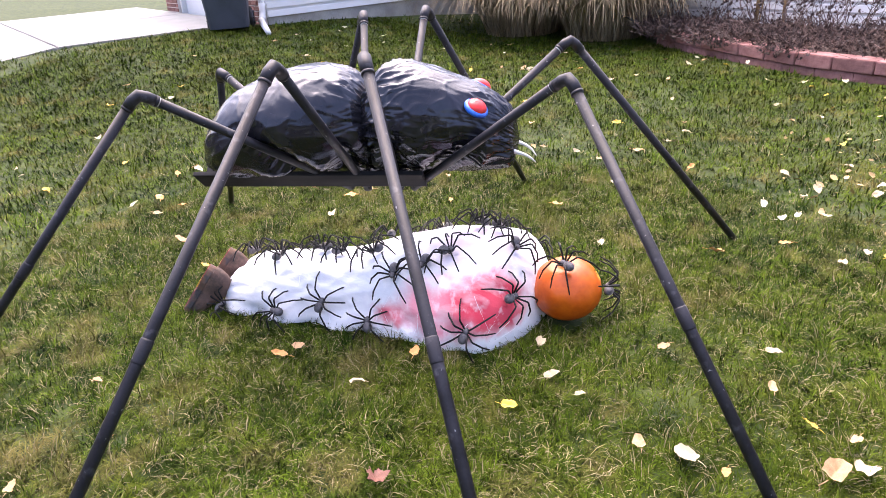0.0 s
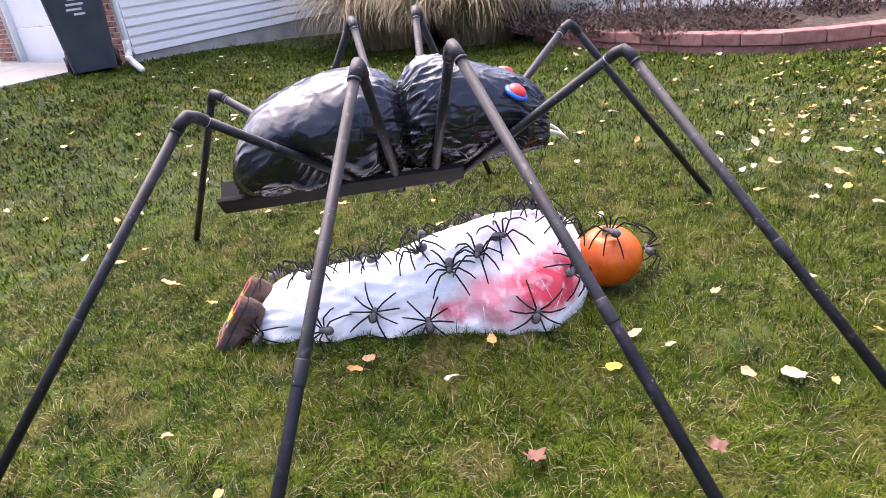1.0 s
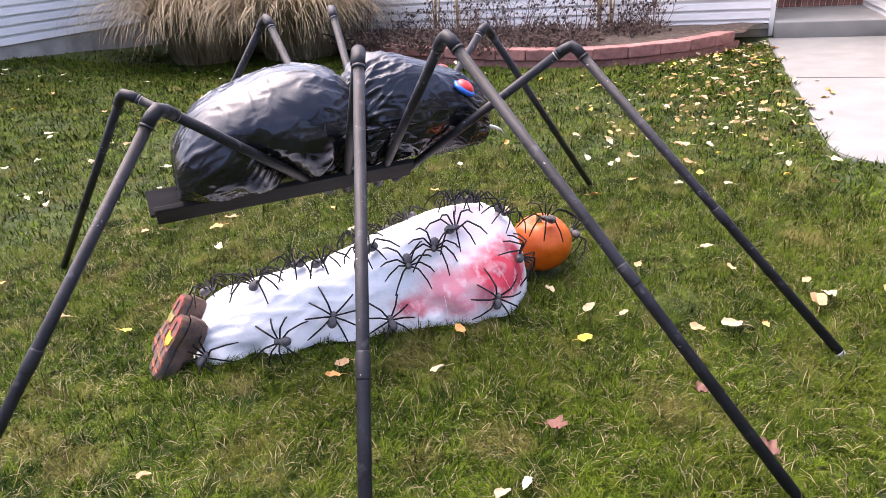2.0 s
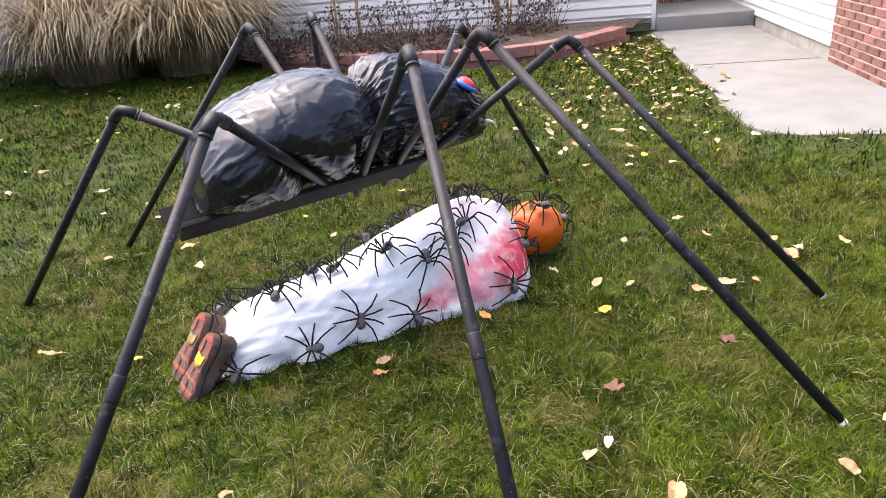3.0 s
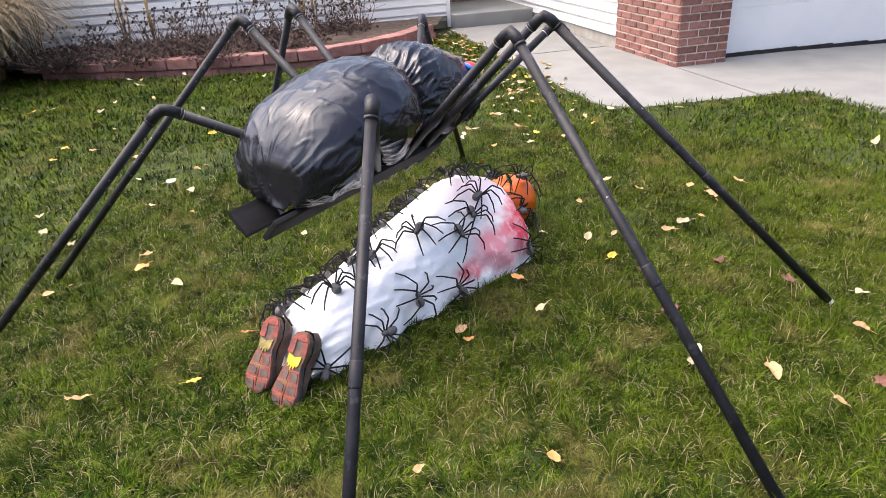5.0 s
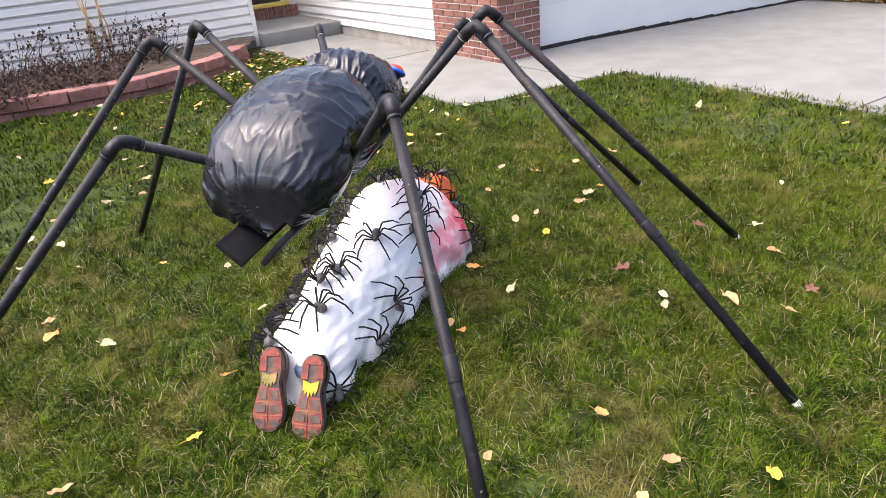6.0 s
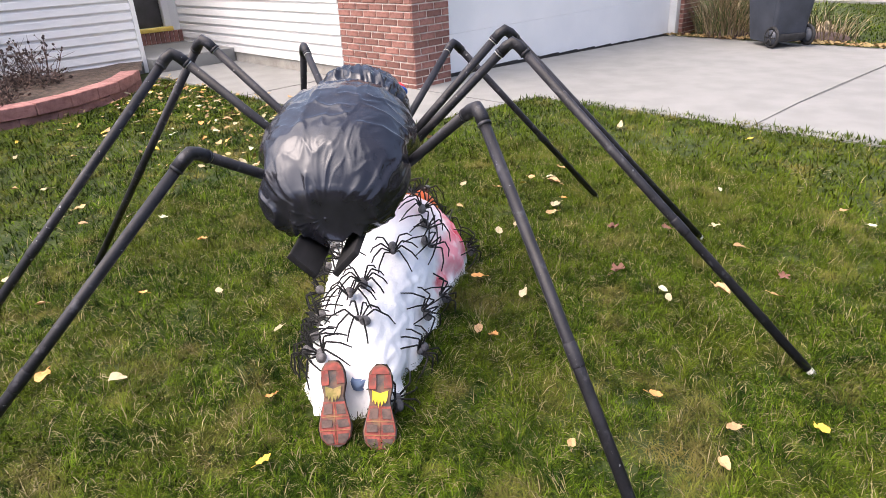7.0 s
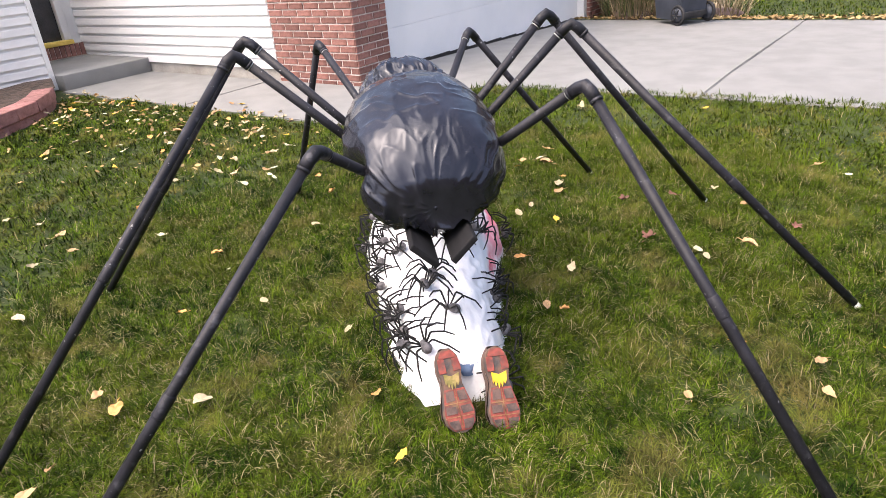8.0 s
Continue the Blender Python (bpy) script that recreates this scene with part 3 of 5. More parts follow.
def build_house():
    rng = random.Random(5)
    brick_pier("wall_pier", HOUSE, 0.5, 1.12, PAVE - 0.03, 38, rng, "red-brown brick pier with pale mortar beside the garage", "fl")
    far = HOUSE @ pose(5.42, 0, 0)
    brick_pier("wall_pier", far, 0.55, 0.5, -0.22, 40, rng, "red-brown brick pier at the far side of the garage", "fl")
    # garage side wall, facing the front path
    sided_wall("wall_east", HOUSE @ pose(0.02, 5.2, 0, 0, 0, -90), 4.07, 0.06, 2.55, "white lapped siding on the garage side wall", 0.2)
    # front wall behind the flower bed
    sided_wall("wall_north", HOUSE @ pose(-10.2, 3.66, 0), 9.1, 0.03, 2.55, "white lapped siding on the front wall", 0.17)
    solid("trim", transformed(box(-1.135, -1.085, 3.625, 3.70, -0.05, 2.55, 0.004), HOUSE), M_TRIM, "white corner trim on the front wall", "trim")
    solid("wall_entry", transformed(box(-1.235, -1.085, 3.82, 4.95, -0.05, 2.55), HOUSE), M_TRIM, "white wall beside the entry", "wall")
    # entry
    step = thing("porch_step", HOUSE, "worn grey concrete porch step before the front door", "step", kind="structure")
    part("slab", box(-1.08, 0.014, 3.47, 4.9, PAVE - 0.08, 0.115, 0.012), M_CONC, step)
    sill = thing("door_sill_wall", HOUSE, "low brick course under the front door", "wall", kind="structure")
    part("mortar", box(-1.08, 0.014, 4.91, 5.05, 0.0, 0.27), M_MORTAR, sill, smooth=False)
    tall = mesh_of("brick", brick_mesh(0.058, 0.15, 0.03), M_BRICK, False)
    for k in range(16):
        piece("brick", tall, sill, pose(-1.07 + k * 0.0675, 4.925, 0.12 + rng.uniform(0, 0.002)))
    door = thing("door_1", HOUSE, "dark front storm door with a yellow sill in a white frame", "door", kind="structure")
    part("door_leaf", box(-0.98, -0.22, 4.98, 5.03, 0.335, 2.32, 0.006), M_DARK, door, "dark glazed storm door")
    part("door_sill", box(-1.06, -0.12, 4.88, 5.0, 0.275, 0.33, 0.008), M_SILL, door, "yellow wooden sill")
    part("jamb", box(-0.21, -0.12, 4.93, 5.05, 0.332, 2.4, 0.006), M_TRIM, door, "white jamb")
    part("jamb", box(-1.07, -0.985, 4.93, 5.05, 0.332, 2.4, 0.006), M_TRIM, door, "white jamb")
    part("lintel", box(-1.07, -0.12, 4.93, 5.05, 2.402, 2.55, 0.006), M_TRIM, door, "white lintel")
    part("side_panel", box(-0.118, 0.012, 4.95, 5.05, 0.272, 2.55, 0.004), M_TRIM, door, "white side panel")
    # garage door
    g = thing("garage_door", HOUSE, "closed white panelled garage door with a black bottom seal", "garage door", kind="structure")
    for k in range(4):
        bm = box(0.56, 5.3, 0.16, 0.2, -0.19 + 0.535 * k + 0.025, -0.19 + 0.535 * (k + 1) + 0.0235, 0.002)
        part("panel", bm, M_DOOR, g, smooth=False)
    seal = bmesh.new()
    for k in range(12):
        u0, u1 = 0.56 + 0.395 * k, 0.56 + 0.395 * (k + 1)
        w = HOUSE @ Vector(((u0 + u1) / 2, 0.15, 0))
        z = PAVE + float(rise(w.x, w.y))
        box(u0, u1, 0.142, 0.158, z - 0.03, z + 0.032, 0.0, seal)
    part("seal", seal, M_SEAL, g, "black rubber bottom seal", smooth=False)
    part("jamb", box(5.302, 5.418, 0.05, 0.24, -0.22, 2.1, 0.006), M_TRIM, g, "white jamb")
    part("jamb", box(0.502, 0.558, 0.1, 0.24, -0.12, 2.1, 0.006), M_TRIM, g, "white jamb")
    solid("wall_garage", transformed(box(0.502, 5.418, 0.06, 0.3, 2.105, 2.55), HOUSE), M_TRIM, "white wall band over the garage door", "wall")
    solid("wall_garage_side", transformed(box(5.8, 5.95, 0.52, 6.5, -0.2, 2.55), HOUSE), M_SIDING, "white garage outer wall", "wall")
    # neighbour
    wm = pose(WEST.x, WEST.y, 0, 0, 0, HOUSE_TURN)
    sided_wall("wall_west", wm @ pose(0.0, 0.04, 0, 0, 0, 90), 4.9, 0.41, 2.9, "white lapped siding on the neighbouring house", 0.55)
    brick_pier("wall_pier", wm @ pose(-0.62, -0.02, 0), 0.6, 0.4, 0.22, 30, rng, "brick front corner of the neighbouring house", "f")
    g2 = thing("garage_door", wm, "closed white garage door of the neighbouring house", "garage door", kind="structure")
    for k in range(4):
        part("panel", box(-3.3, -0.66, 0.10, 0.14, 0.28 + 0.53 * k + 0.004, 0.28 + 0.53 * (k + 1) - 0.004, 0.006), M_DOOR, g2, smooth=False)
    part("jamb", box(-0.658, -0.605, 0.02, 0.2, 0.25, 2.45, 0.004), M_TRIM, g2, "white jamb")
    part("jamb", box(-3.36, -3.302, 0.02, 0.2, 0.25, 2.45, 0.004), M_TRIM, g2, "white jamb")
    brick_pier("wall_pier", wm @ pose(-3.98, -0.02, 0), 0.6, 0.4, 0.22, 30, rng, "brick end of the neighbouring house front", "f")
    solid("wall_neighbour", transformed(box(-3.98, -0.16, 0.02, 0.2, 2.46, 2.9), wm), M_TRIM, "white band over the neighbouring garage door", "wall")
    spout = thing("downspout", wm, "white metal downspout with a spout along the lawn", "downspout")
    part("pipe", tube([(0.09, -0.05, 2.8), (0.09, -0.05, 0.52)], 0.042, 8), M_TRIM, spout, smooth=False)
    part("elbow", tube([(0.09, -0.05, 0.60), (0.09, -0.055, 0.50), (0.115, -0.08, 0.43), (0.18, -0.125, 0.397)], 0.043, 8), M_TRIM, spout)
    part("spout", tube([(0.16, -0.12, 0.40), (0.45, -0.22, 0.365), (0.80, -0.33, 0.315)], [0.043, 0.04, 0.034], 8), M_TRIM, spout)


def transformed(bm, m):
    bm.transform(m)
    return bm


build_house()


# ---- flower bed ----
def build_bed():
    rng = random.Random(11)
    wall = thing("retaining_wall", pose(0, 0, 0), "low curved edging wall of rough red concrete blocks", "retaining wall", kind="structure")

    def block(length, height, seed):
        bm = box(-length / 2, length / 2, 0, 0.2, 0, height, 0.012, segments=2)
        bmesh.ops.subdivide_edges(bm, edges=bm.edges[:], cuts=1)
        for w in bm.verts:
            n = noise.noise_vector(Vector((w.co.x * 14 + seed * 7, w.co.y * 14, w.co.z * 14)))
            w.co += n * 0.007
        return mesh_of("block", bm, M_BLOCK, False)
    tops = [block(0.33, 0.105, k) for k in range(4)]
    lows = [block(0.33, 0.09, k + 5) for k in range(3)]
    for course, (z, meshes, step, back) in enumerate(((-0.075, lows, 0.335, 0.02), (0.018, tops, 0.338, 0.0))):
        pts = smooth_path(BED_EDGE, step / 2)
        off = course
        for i in range(1 + off, len(pts) - 1, 2):
            d = pts[i + 1] - pts[i - 1]
            a = math.degrees(math.atan2(d.y, d.x)) + 180
            piece("block", rng.choice(meshes), wall, pose(pts[i].x, pts[i].y, z, rng.uniform(-1, 1), 0, a + rng.uniform(-1.5, 1.5)) @ pose(0, back, 0))
    # soil behind the blocks
    line = smooth_path(BED_EDGE, 0.15)
    rows = 9
    verts, n = [], len(line)
    for j in range(rows):
        for i, p in enumerate(line):
            t = i / (n - 1)
            q = HOUSE @ Vector((-1.12 - 7.6 * t ** 0.9, 3.66, 0))
            w = p.lerp(q, 0.02 + 0.98 * j / (rows - 1))
            verts.append((w.x, w.y, 0.085 + 0.03 * noise.noise(Vector((w.x * 3, w.y * 3, 0))) + 0.035 * math.sin(math.pi * j / (rows - 1))))
    idx = np.arange(rows * n).reshape(rows, n)
    f = np.stack([idx[:-1, :-1], idx[:-1, 1:], idx[1:, 1:], idx[1:, :-1]], -1).reshape(-1, 4)[:, ::-1]
    tagged(new("flower_bed", quick_mesh("flower_bed", np.array(verts), f, M_MULCH)), "dark brown mulched flower bed soil", "flower bed", kind="structure")


build_bed()


def ribbon_plant(name, m, rng, count, length, spread, width, droop, material, label, category, lean=(5, 40), parts=None):
    """A clump of long arching leaves as thin tapered ribbons in one mesh, on a short crown."""
    verts, faces = [], []
    for _ in range(count):
        a, r = rng.uniform(0, 2 * math.pi), spread * math.sqrt(rng.random())
        b = rng.uniform(0, 2 * math.pi)
        p = Vector((r * math.cos(b), r * math.sin(b), -0.02))
        a = b + rng.gauss(0, 0.7)
        d = Vector((math.cos(a), math.sin(a), 0))
        s = Vector((-d.y, d.x, 0))
        tilt = radians(rng.uniform(*lean))
        n, ln = 9, length * rng.uniform(0.55, 1.05)
        k0 = len(verts)
        for k in range(n + 1):
            w = width * rng.uniform(0.9, 1.1) * (1 - 0.8 * (k / n) ** 2) * 0.5
            verts += [p - s * w, p + s * w]
            th = tilt + droop * rng.uniform(0.85, 1.15) * (k / n) ** 2
            p = p + (d * math.sin(th) + Vector((0, 0, math.cos(th)))) * (ln / n)
            if p.z < 0.0:
                p.z = 0.0
        for k in range(n):
            faces.append((k0 + 2 * k, k0 + 2 * k + 1, k0 + 2 * k + 3, k0 + 2 * k + 2))
    t = thing(name, m, label, category)
    part("foliage", quick_mesh("foliage", np.array([tuple(v) for v in verts]), np.array(faces), material), None, t, kind="stuff")
    part("crown", ball((0, 0, -0.02), (spread * 0.9, spread * 0.9, 0.12)), M_TWIG, t, "dark root crown")
    return t


def build_reeds():
    rng = random.Random(21)
    for x, y, s, n in ((-2.25, 9.75, 0.48, 2600), (-1.05, 9.35, 0.46, 2600), (-1.7, 10.35, 0.4, 1500)):
        ribbon_plant("ornamental_grass", pose(x, y, float(rise(x, y)) - 0.02), rng, n, 1.95, s, 0.010, 2.6, M_REED,
                     "tall arching clump of dry tan ornamental grass", "ornamental grass", (2, 36))


build_reeds()


def perennial(m, rng, height, radius, stems, label):
    """A dried perennial: branching dark stems with small dark seed heads."""
    t = thing("dried_perennial", m, label, "dried plant", "dried perennials in the bed")
    bm, heads = bmesh.new(), bmesh.new()
    for _ in range(stems):
        a, r = rng.uniform(0, 2 * math.pi), radius * math.sqrt(rng.random())
        h = height * rng.uniform(0.45, 1.0)
        base = Vector((0.5 * r * math.cos(a), 0.5 * r * math.sin(a), -0.03))
        top = Vector((r * math.cos(a) * 1.2, r * math.sin(a) * 1.2, h))
        mid = base.lerp(top, 0.5) + Vector((rng.gauss(0, 0.03), rng.gauss(0, 0.03), 0.03))
        tube([base, mid, top], [0.005, 0.004, 0.002], 3, bm, False)
        for _ in range(rng.randint(2, 4)):
            q = mid.lerp(top, rng.random())
            e = q + Vector((rng.gauss(0, 0.07), rng.gauss(0, 0.07), rng.uniform(0.02, 0.12)))
            tube([q, e], [0.003, 0.0015], 3, bm, False)
            for c in ((e, 0.013), (top, 0.014)):
                if rng.random() < 0.75:
                    k = bmesh.ops.create_icosphere(heads, subdivisions=1, radius=c[1] * rng.uniform(0.6, 1.2), matrix=Matrix.Translation(c[0] + Vector((rng.gauss(0, 0.008),) * 3)))
    part("dry_stem", bm, M_TWIG, t, "dark brown dry stems", kind="stuff")
    part("seed_head", heads, M_HEAD, t, "small blackish seed heads", kind="stuff")
    return t


def twig_mat(m, rng, height, radius, count, label):
    """A low dense dead shrub of criss-cross twigs and crumpled leaves."""
    t = thing("dead_shrub", m, label, "shrub", "dead shrubs in the bed")
    bm, lv = bmesh.new(), bmesh.new()
    for _ in range(count):
        a, r = rng.uniform(0, 2 * math.pi), radius * math.sqrt(rng.random())
        p = Vector((r * math.cos(a), r * math.sin(a), rng.uniform(-0.03, height * 0.3)))
        q = p + Vector((rng.gauss(0, 0.1), rng.gauss(0, 0.1), rng.uniform(0.2, 0.8) * height * (1 - 0.4 * r / radius)))
        tube([p, q], [0.004, 0.0015], 3, bm, False)
        for _ in range(3):
            c = p.lerp(q, rng.random())
            d, e = Vector((rng.gauss(0, 1), rng.gauss(0, 1), rng.gauss(0, 1))).normalized() * 0.022, Vector((rng.gauss(0, 1), rng.gauss(0, 1), rng.gauss(0, 1))).normalized() * 0.016
            lv.faces.new([lv.verts.new(c + w) for w in (d, e, -d * 0.6, -e)])
    part("twig", bm, M_TWIG, t, kind="stuff")
    part("withered_leaf", lv, M_HEAD, t, "withered dark leaves", smooth=False, kind="stuff")
    return t


def build_bed_plants():
    rng = random.Random(33)
    for u, v, h, r, n in ((-5.5, 3.15, 0.36, 0.34, 12), (-4.7, 3.05, 0.46, 0.42, 24), (-3.9, 3.0, 0.48, 0.42, 24), (-3.2, 3.05, 0.42, 0.38, 20), (-2.35, 3.2, 0.42, 0.28, 22), (-4.3, 3.35, 0.52, 0.36, 14), (-2.75, 3.3, 0.38, 0.3, 14)):
        w = HOUSE @ Vector((u, v, 0.1))
        perennial(pose(w.x, w.y, w.z), rng, h, r, n, "dried dark perennial with black seed heads in the bed")
    for u, v, h, r, n in ((-5.2, 2.75, 0.3, 0.42, 420), (-4.3, 2.6, 0.32, 0.45, 460), (-3.5, 2.65, 0.3, 0.42, 420), (-5.9, 2.85, 0.24, 0.32, 200), (-2.6, 2.95, 0.26, 0.34, 260), (-4.75, 2.3, 0.26, 0.36, 320), (-3.95, 2.2, 0.26, 0.38, 340), (-3.2, 2.25, 0.24, 0.36, 300), (-5.5, 2.5, 0.26, 0.36, 300)):
        w = HOUSE @ Vector((u, v, 0.09))
        twig_mat(pose(w.x, w.y, w.z), rng, h, r, n, "low dead brown shrub matted with twigs in the bed")
    for u, v, h in ((-5.05, 3.4, 1.15), (-4.75, 3.42, 0.8), (-3.0, 3.45, 0.9), (-2.85, 3.45, 1.0)):
        w = HOUSE @ Vector((u, v, 0.09))
        t = thing("dry_stalk", pose(w.x, w.y, w.z), "tall tan dried stalk against the siding", "dried plant", "dry stalks in the bed")
        bm = bmesh.new()
        for _ in range(5):
            a, b = rng.gauss(0, 0.02), rng.gauss(0, 0.035)
            tube([(a * 0.4, 0, -0.03), (a, b, h * 0.4), (b * 1.2, a, h * rng.uniform(0.75, 1))], [0.010, 0.009, 0.003], 5, bm)
        part("dry_stem", bm, M_STALK, t, kind="stuff")
    # reddish upright stems near the grass clump
    for u, v in ((-6.3, 3.1), (-6.0, 3.2)):
        w = HOUSE @ Vector((u, v, 0.09))
        t = thing("dry_stalk", pose(w.x, w.y, w.z), "reddish dry flower spikes standing in the bed", "dried plant", "dry stalks in the bed")
        bm = bmesh.new()
        for _ in range(14):
            x, y = rng.gauss(0, 0.12), rng.gauss(0, 0.08)
            h = rng.uniform(0.35, 0.75)
            tube([(x * 0.5, y * 0.5, -0.03), (x, y, h * 0.6), (x * 1.3 - 0.05, y * 1.2, h)], [0.005, 0.009, 0.004], 4, bm)
        part("dry_stem", bm, M_TWIG, t, kind="stuff")
    hose = [(-6.9, 2.72, 0.10), (-6.7, 2.62, 0.20), (-6.4, 2.55, 0.27), (-6.1, 2.52, 0.23), (-5.95, 2.55, 0.11)]
    hm = thing("garden_hose", pose(0, 0, 0), "black garden hose looping out of the bed", "hose")
    part("hose", tube(smooth_path([HOUSE @ Vector(h) for h in hose], 0.05), 0.012, 8), M_SEAL, hm)


build_bed_plants()


# ---- bins and the far side of the driveway ----
def wheelie_bin(m, label, marked=False):
    """A two-wheeled refuse cart: tapered body, lid, handle, axle and spoked wheels; its back faces -y."""
    t = thing("wheeled_bin", m, label, "refuse bin", "wheeled refuse bins")
    bm = bmesh.new()
    rings = []
    for z, wx, y0, y1 in ((0.06, 0.23, -0.20, 0.26), (0.12, 0.235, -0.22, 0.27), (0.9, 0.30, -0.30, 0.36), (0.94, 0.33, -0.33, 0.39), (1.0, 0.33, -0.33, 0.39)):
        pts = []
        for cx, cy, a0 in ((wx, y1, 0), (-wx, y1, 90), (-wx, y0, 180), (wx, y0, 270)):
            for k in range(4):
                a = radians(a0 + 30 * k)
                r = 0.05
                pts.append(bm.verts.new((cx - math.copysign(r, cx) + r * math.cos(a), cy - math.copysign(r, cy) + r * math.sin(a), z)))
        rings.append(pts)
    for a, b in zip(rings, rings[1:]):
        for k in range(16):
            bm.faces.new((a[k], a[(k + 1) % 16], b[(k + 1) % 16], b[k]))
    bm.faces.new(rings[0][::-1])
    bm.faces.new(rings[-1])
    part("body", bm, M_BIN, t, smooth=False)
    part("lid", box(-0.345, 0.345, -0.34, 0.42, 1.004, 1.06, 0.024), M_BIN, t, "dark grey hinged lid")
    part("handle", tube([(-0.26, -0.32, 0.96), (-0.26, -0.41, 1.0), (0.26, -0.41, 1.0), (0.26, -0.32, 0.96)], 0.016, 8), M_BIN, t)
    part("axle", tube([(-0.28, -0.22, 0.13), (0.28, -0.22, 0.13)], 0.014, 8), M_TYRE, t)
    part("axle_guard", box(-0.2, 0.2, -0.265, -0.215, 0.09, 0.16, 0.01), M_TYRE, t)
    for x in (-0.255, 0.255):
        w = part("wheel", tube([(x - 0.028, -0.22, 0.13), (x + 0.028, -0.22, 0.13)], 0.09, 20), M_BIN, t, "dark plastic wheel hub")
        bm = bmesh.new()
        ring = [(x, -0.22 + 0.112 * math.cos(a), 0.13 + 0.112 * math.sin(a)) for a in np.linspace(0, 2 * math.pi, 25)]
        tube(ring, 0.02, 8, bm, False)
        part("tyre", bm, M_TYRE, w, "black tyre")
        for k in range(6):
            a = k * math.pi / 3
            part("spoke", tube([(x + math.copysign(0.032, x), -0.22 + 0.02 * math.cos(a), 0.13 + 0.02 * math.sin(a)), (x + math.copysign(0.032, x), -0.22 + 0.09 * math.cos(a), 0.13 + 0.09 * math.sin(a))], 0.009, 5), M_TYRE, w)
    if marked:
        for k, (x0, x1) in enumerate(((-0.07, 0.05), (-0.09, 0.08), (-0.06, 0.09), (-0.08, 0.03))):
            part("marking", box(x0, x1, 0.348 - 0.0058 * k, 0.354 - 0.0058 * k, 0.80 - 0.05 * k, 0.822 - 0.05 * k), M_MARK, t, "pale printed marking bar", smooth=False)
    return t


def build_far_side():
    rng = random.Random(44)
    w = HOUSE @ Vector((4.92, -1.55, 0))
    wheelie_bin(pose(w.x, w.y, PAVE + float(rise(w.x, w.y)) + 0.01, 0, 0, HOUSE_TURN - 32), "dark grey wheeled refuse bin on the driveway edge")
    wheelie_bin(pose(-5.3, 7.42, 0.31, 0, 0, 216), "dark grey wheeled refuse bin by the neighbouring garage", True)
    for u, v, n, L, mat in ((6.5, -0.5, 500, 1.3, M_REED), (7.2, -0.35, 420, 1.2, M_REED), (5.9, -0.35, 300, 0.9, M_REED), (6.2, -1.5, 160, 0.7, M_GREEN), (5.55, -0.7, 260, 0.8, M_REED), (5.6, -0.55, 160, 0.9, M_GREEN), (5.75, -1.9, 120, 0.5, M_REED)):
        q = HOUSE @ Vector((u, v, 0))
        ribbon_plant("dry_bush", pose(q.x, q.y, SOIL + float(rise(q.x, q.y))), rng, n, L, 0.35, 0.012, 1.2, mat,
                     "overgrown dry bush with long bent stems by the driveway", "bush", (2, 35))
    for u, v, s in ((5.95, -1.75, 0.12), (6.2, -1.7, 0.15)):
        q = HOUSE @ Vector((u, v, 0))
        bm = bmesh.new()
        bmesh.ops.create_icosphere(bm, subdivisions=3, radius=1)
        for x in bm.verts:
            x.co *= 1 + 0.18 * noise.noise(x.co * 1.7 + Vector((u, v, 0)))
            x.co = Vector((x.co.x * s, x.co.y * s * 0.8, x.co.z * s * 0.75))
        ob = solid("landscape_stone", bm, M_STONE, "rounded tan landscape stone on the lawn edge", "stone", "", True, "landscape stones")
        ob.location = (q.x, q.y, SOIL + float(rise(q.x, q.y)) + s * 0.5)
    # a house across the lawn
    h = HOUSE @ pose(16.3, -4.5, 0)
    far = thing("far_house", h, "low brick house beyond the side lawn", "house", kind="")
    part("wall", box(-4, 4, 0, 5, -0.3, 2.6), M_BRICK, far, "red brick wall", smooth=False)
    part("roof", tube([(-4.4, 2.5, 3.0), (4.4, 2.5, 3.0)], [3.2, 3.2], 4), M_TWIG, far, "brown roof", smooth=False)
    part("window", box(-4.05, -3.98, 0.2, 1.5, 0.3, 1.9, 0.02), M_DARK, far, "dark window")
    solid("far_path", transformed(box(10.7, 11.55, -9, 6, -0.21, -0.145), HOUSE), M_CONC, "pale concrete path across the far lawn", "path")


build_far_side()


# ---- giant spider ----
SPIDER = pose(-0.60, 2.52, 0, 0, 0, 13.9)                    # x towards the head, y towards the house
KNEES = [((-1.038, 1.983, 0.846), (-1.65, 1.441, -0.06), -0.115), ((-0.542, 1.986, 0.935), (-0.69, 1.013, -0.06), -0.029),
         ((-0.315, 2.056, 0.945), (0.317, 1.277, -0.06), 0.096), ((0.134, 2.367, 0.841), (0.794, 1.782, -0.06), 0.185)]
KNEES_FAR = [((-1.308, 2.637, 0.783), (-1.945, 3.23, -0.06), -0.115), ((-0.843, 2.997, 0.951), (-1.578, 3.651, -0.06), -0.029),
             ((-0.598, 3.055, 0.959), (-0.467, 3.945, -0.06), 0.096), ((-0.007, 2.987, 0.85), (0.628, 3.436, -0.06), 0.185)]
ABDOMEN = [(-0.56, 0.553, 0.0, 0.0), (-0.556, 0.554, 0.09, 0.06), (-0.542, 0.56, 0.146, 0.09), (-0.507, 0.58, 0.186, 0.122), (-0.45, 0.607, 0.215, 0.152), (-0.36, 0.628, 0.228, 0.171),
           (-0.25, 0.643, 0.232, 0.185), (-0.15, 0.65, 0.227, 0.19), (-0.07, 0.648, 0.204, 0.181), (-0.01, 0.636, 0.16, 0.152), (0.03, 0.62, 0.105, 0.105), (0.052, 0.608, 0.055, 0.055), (0.06, 0.605, 0.0, 0.0)]
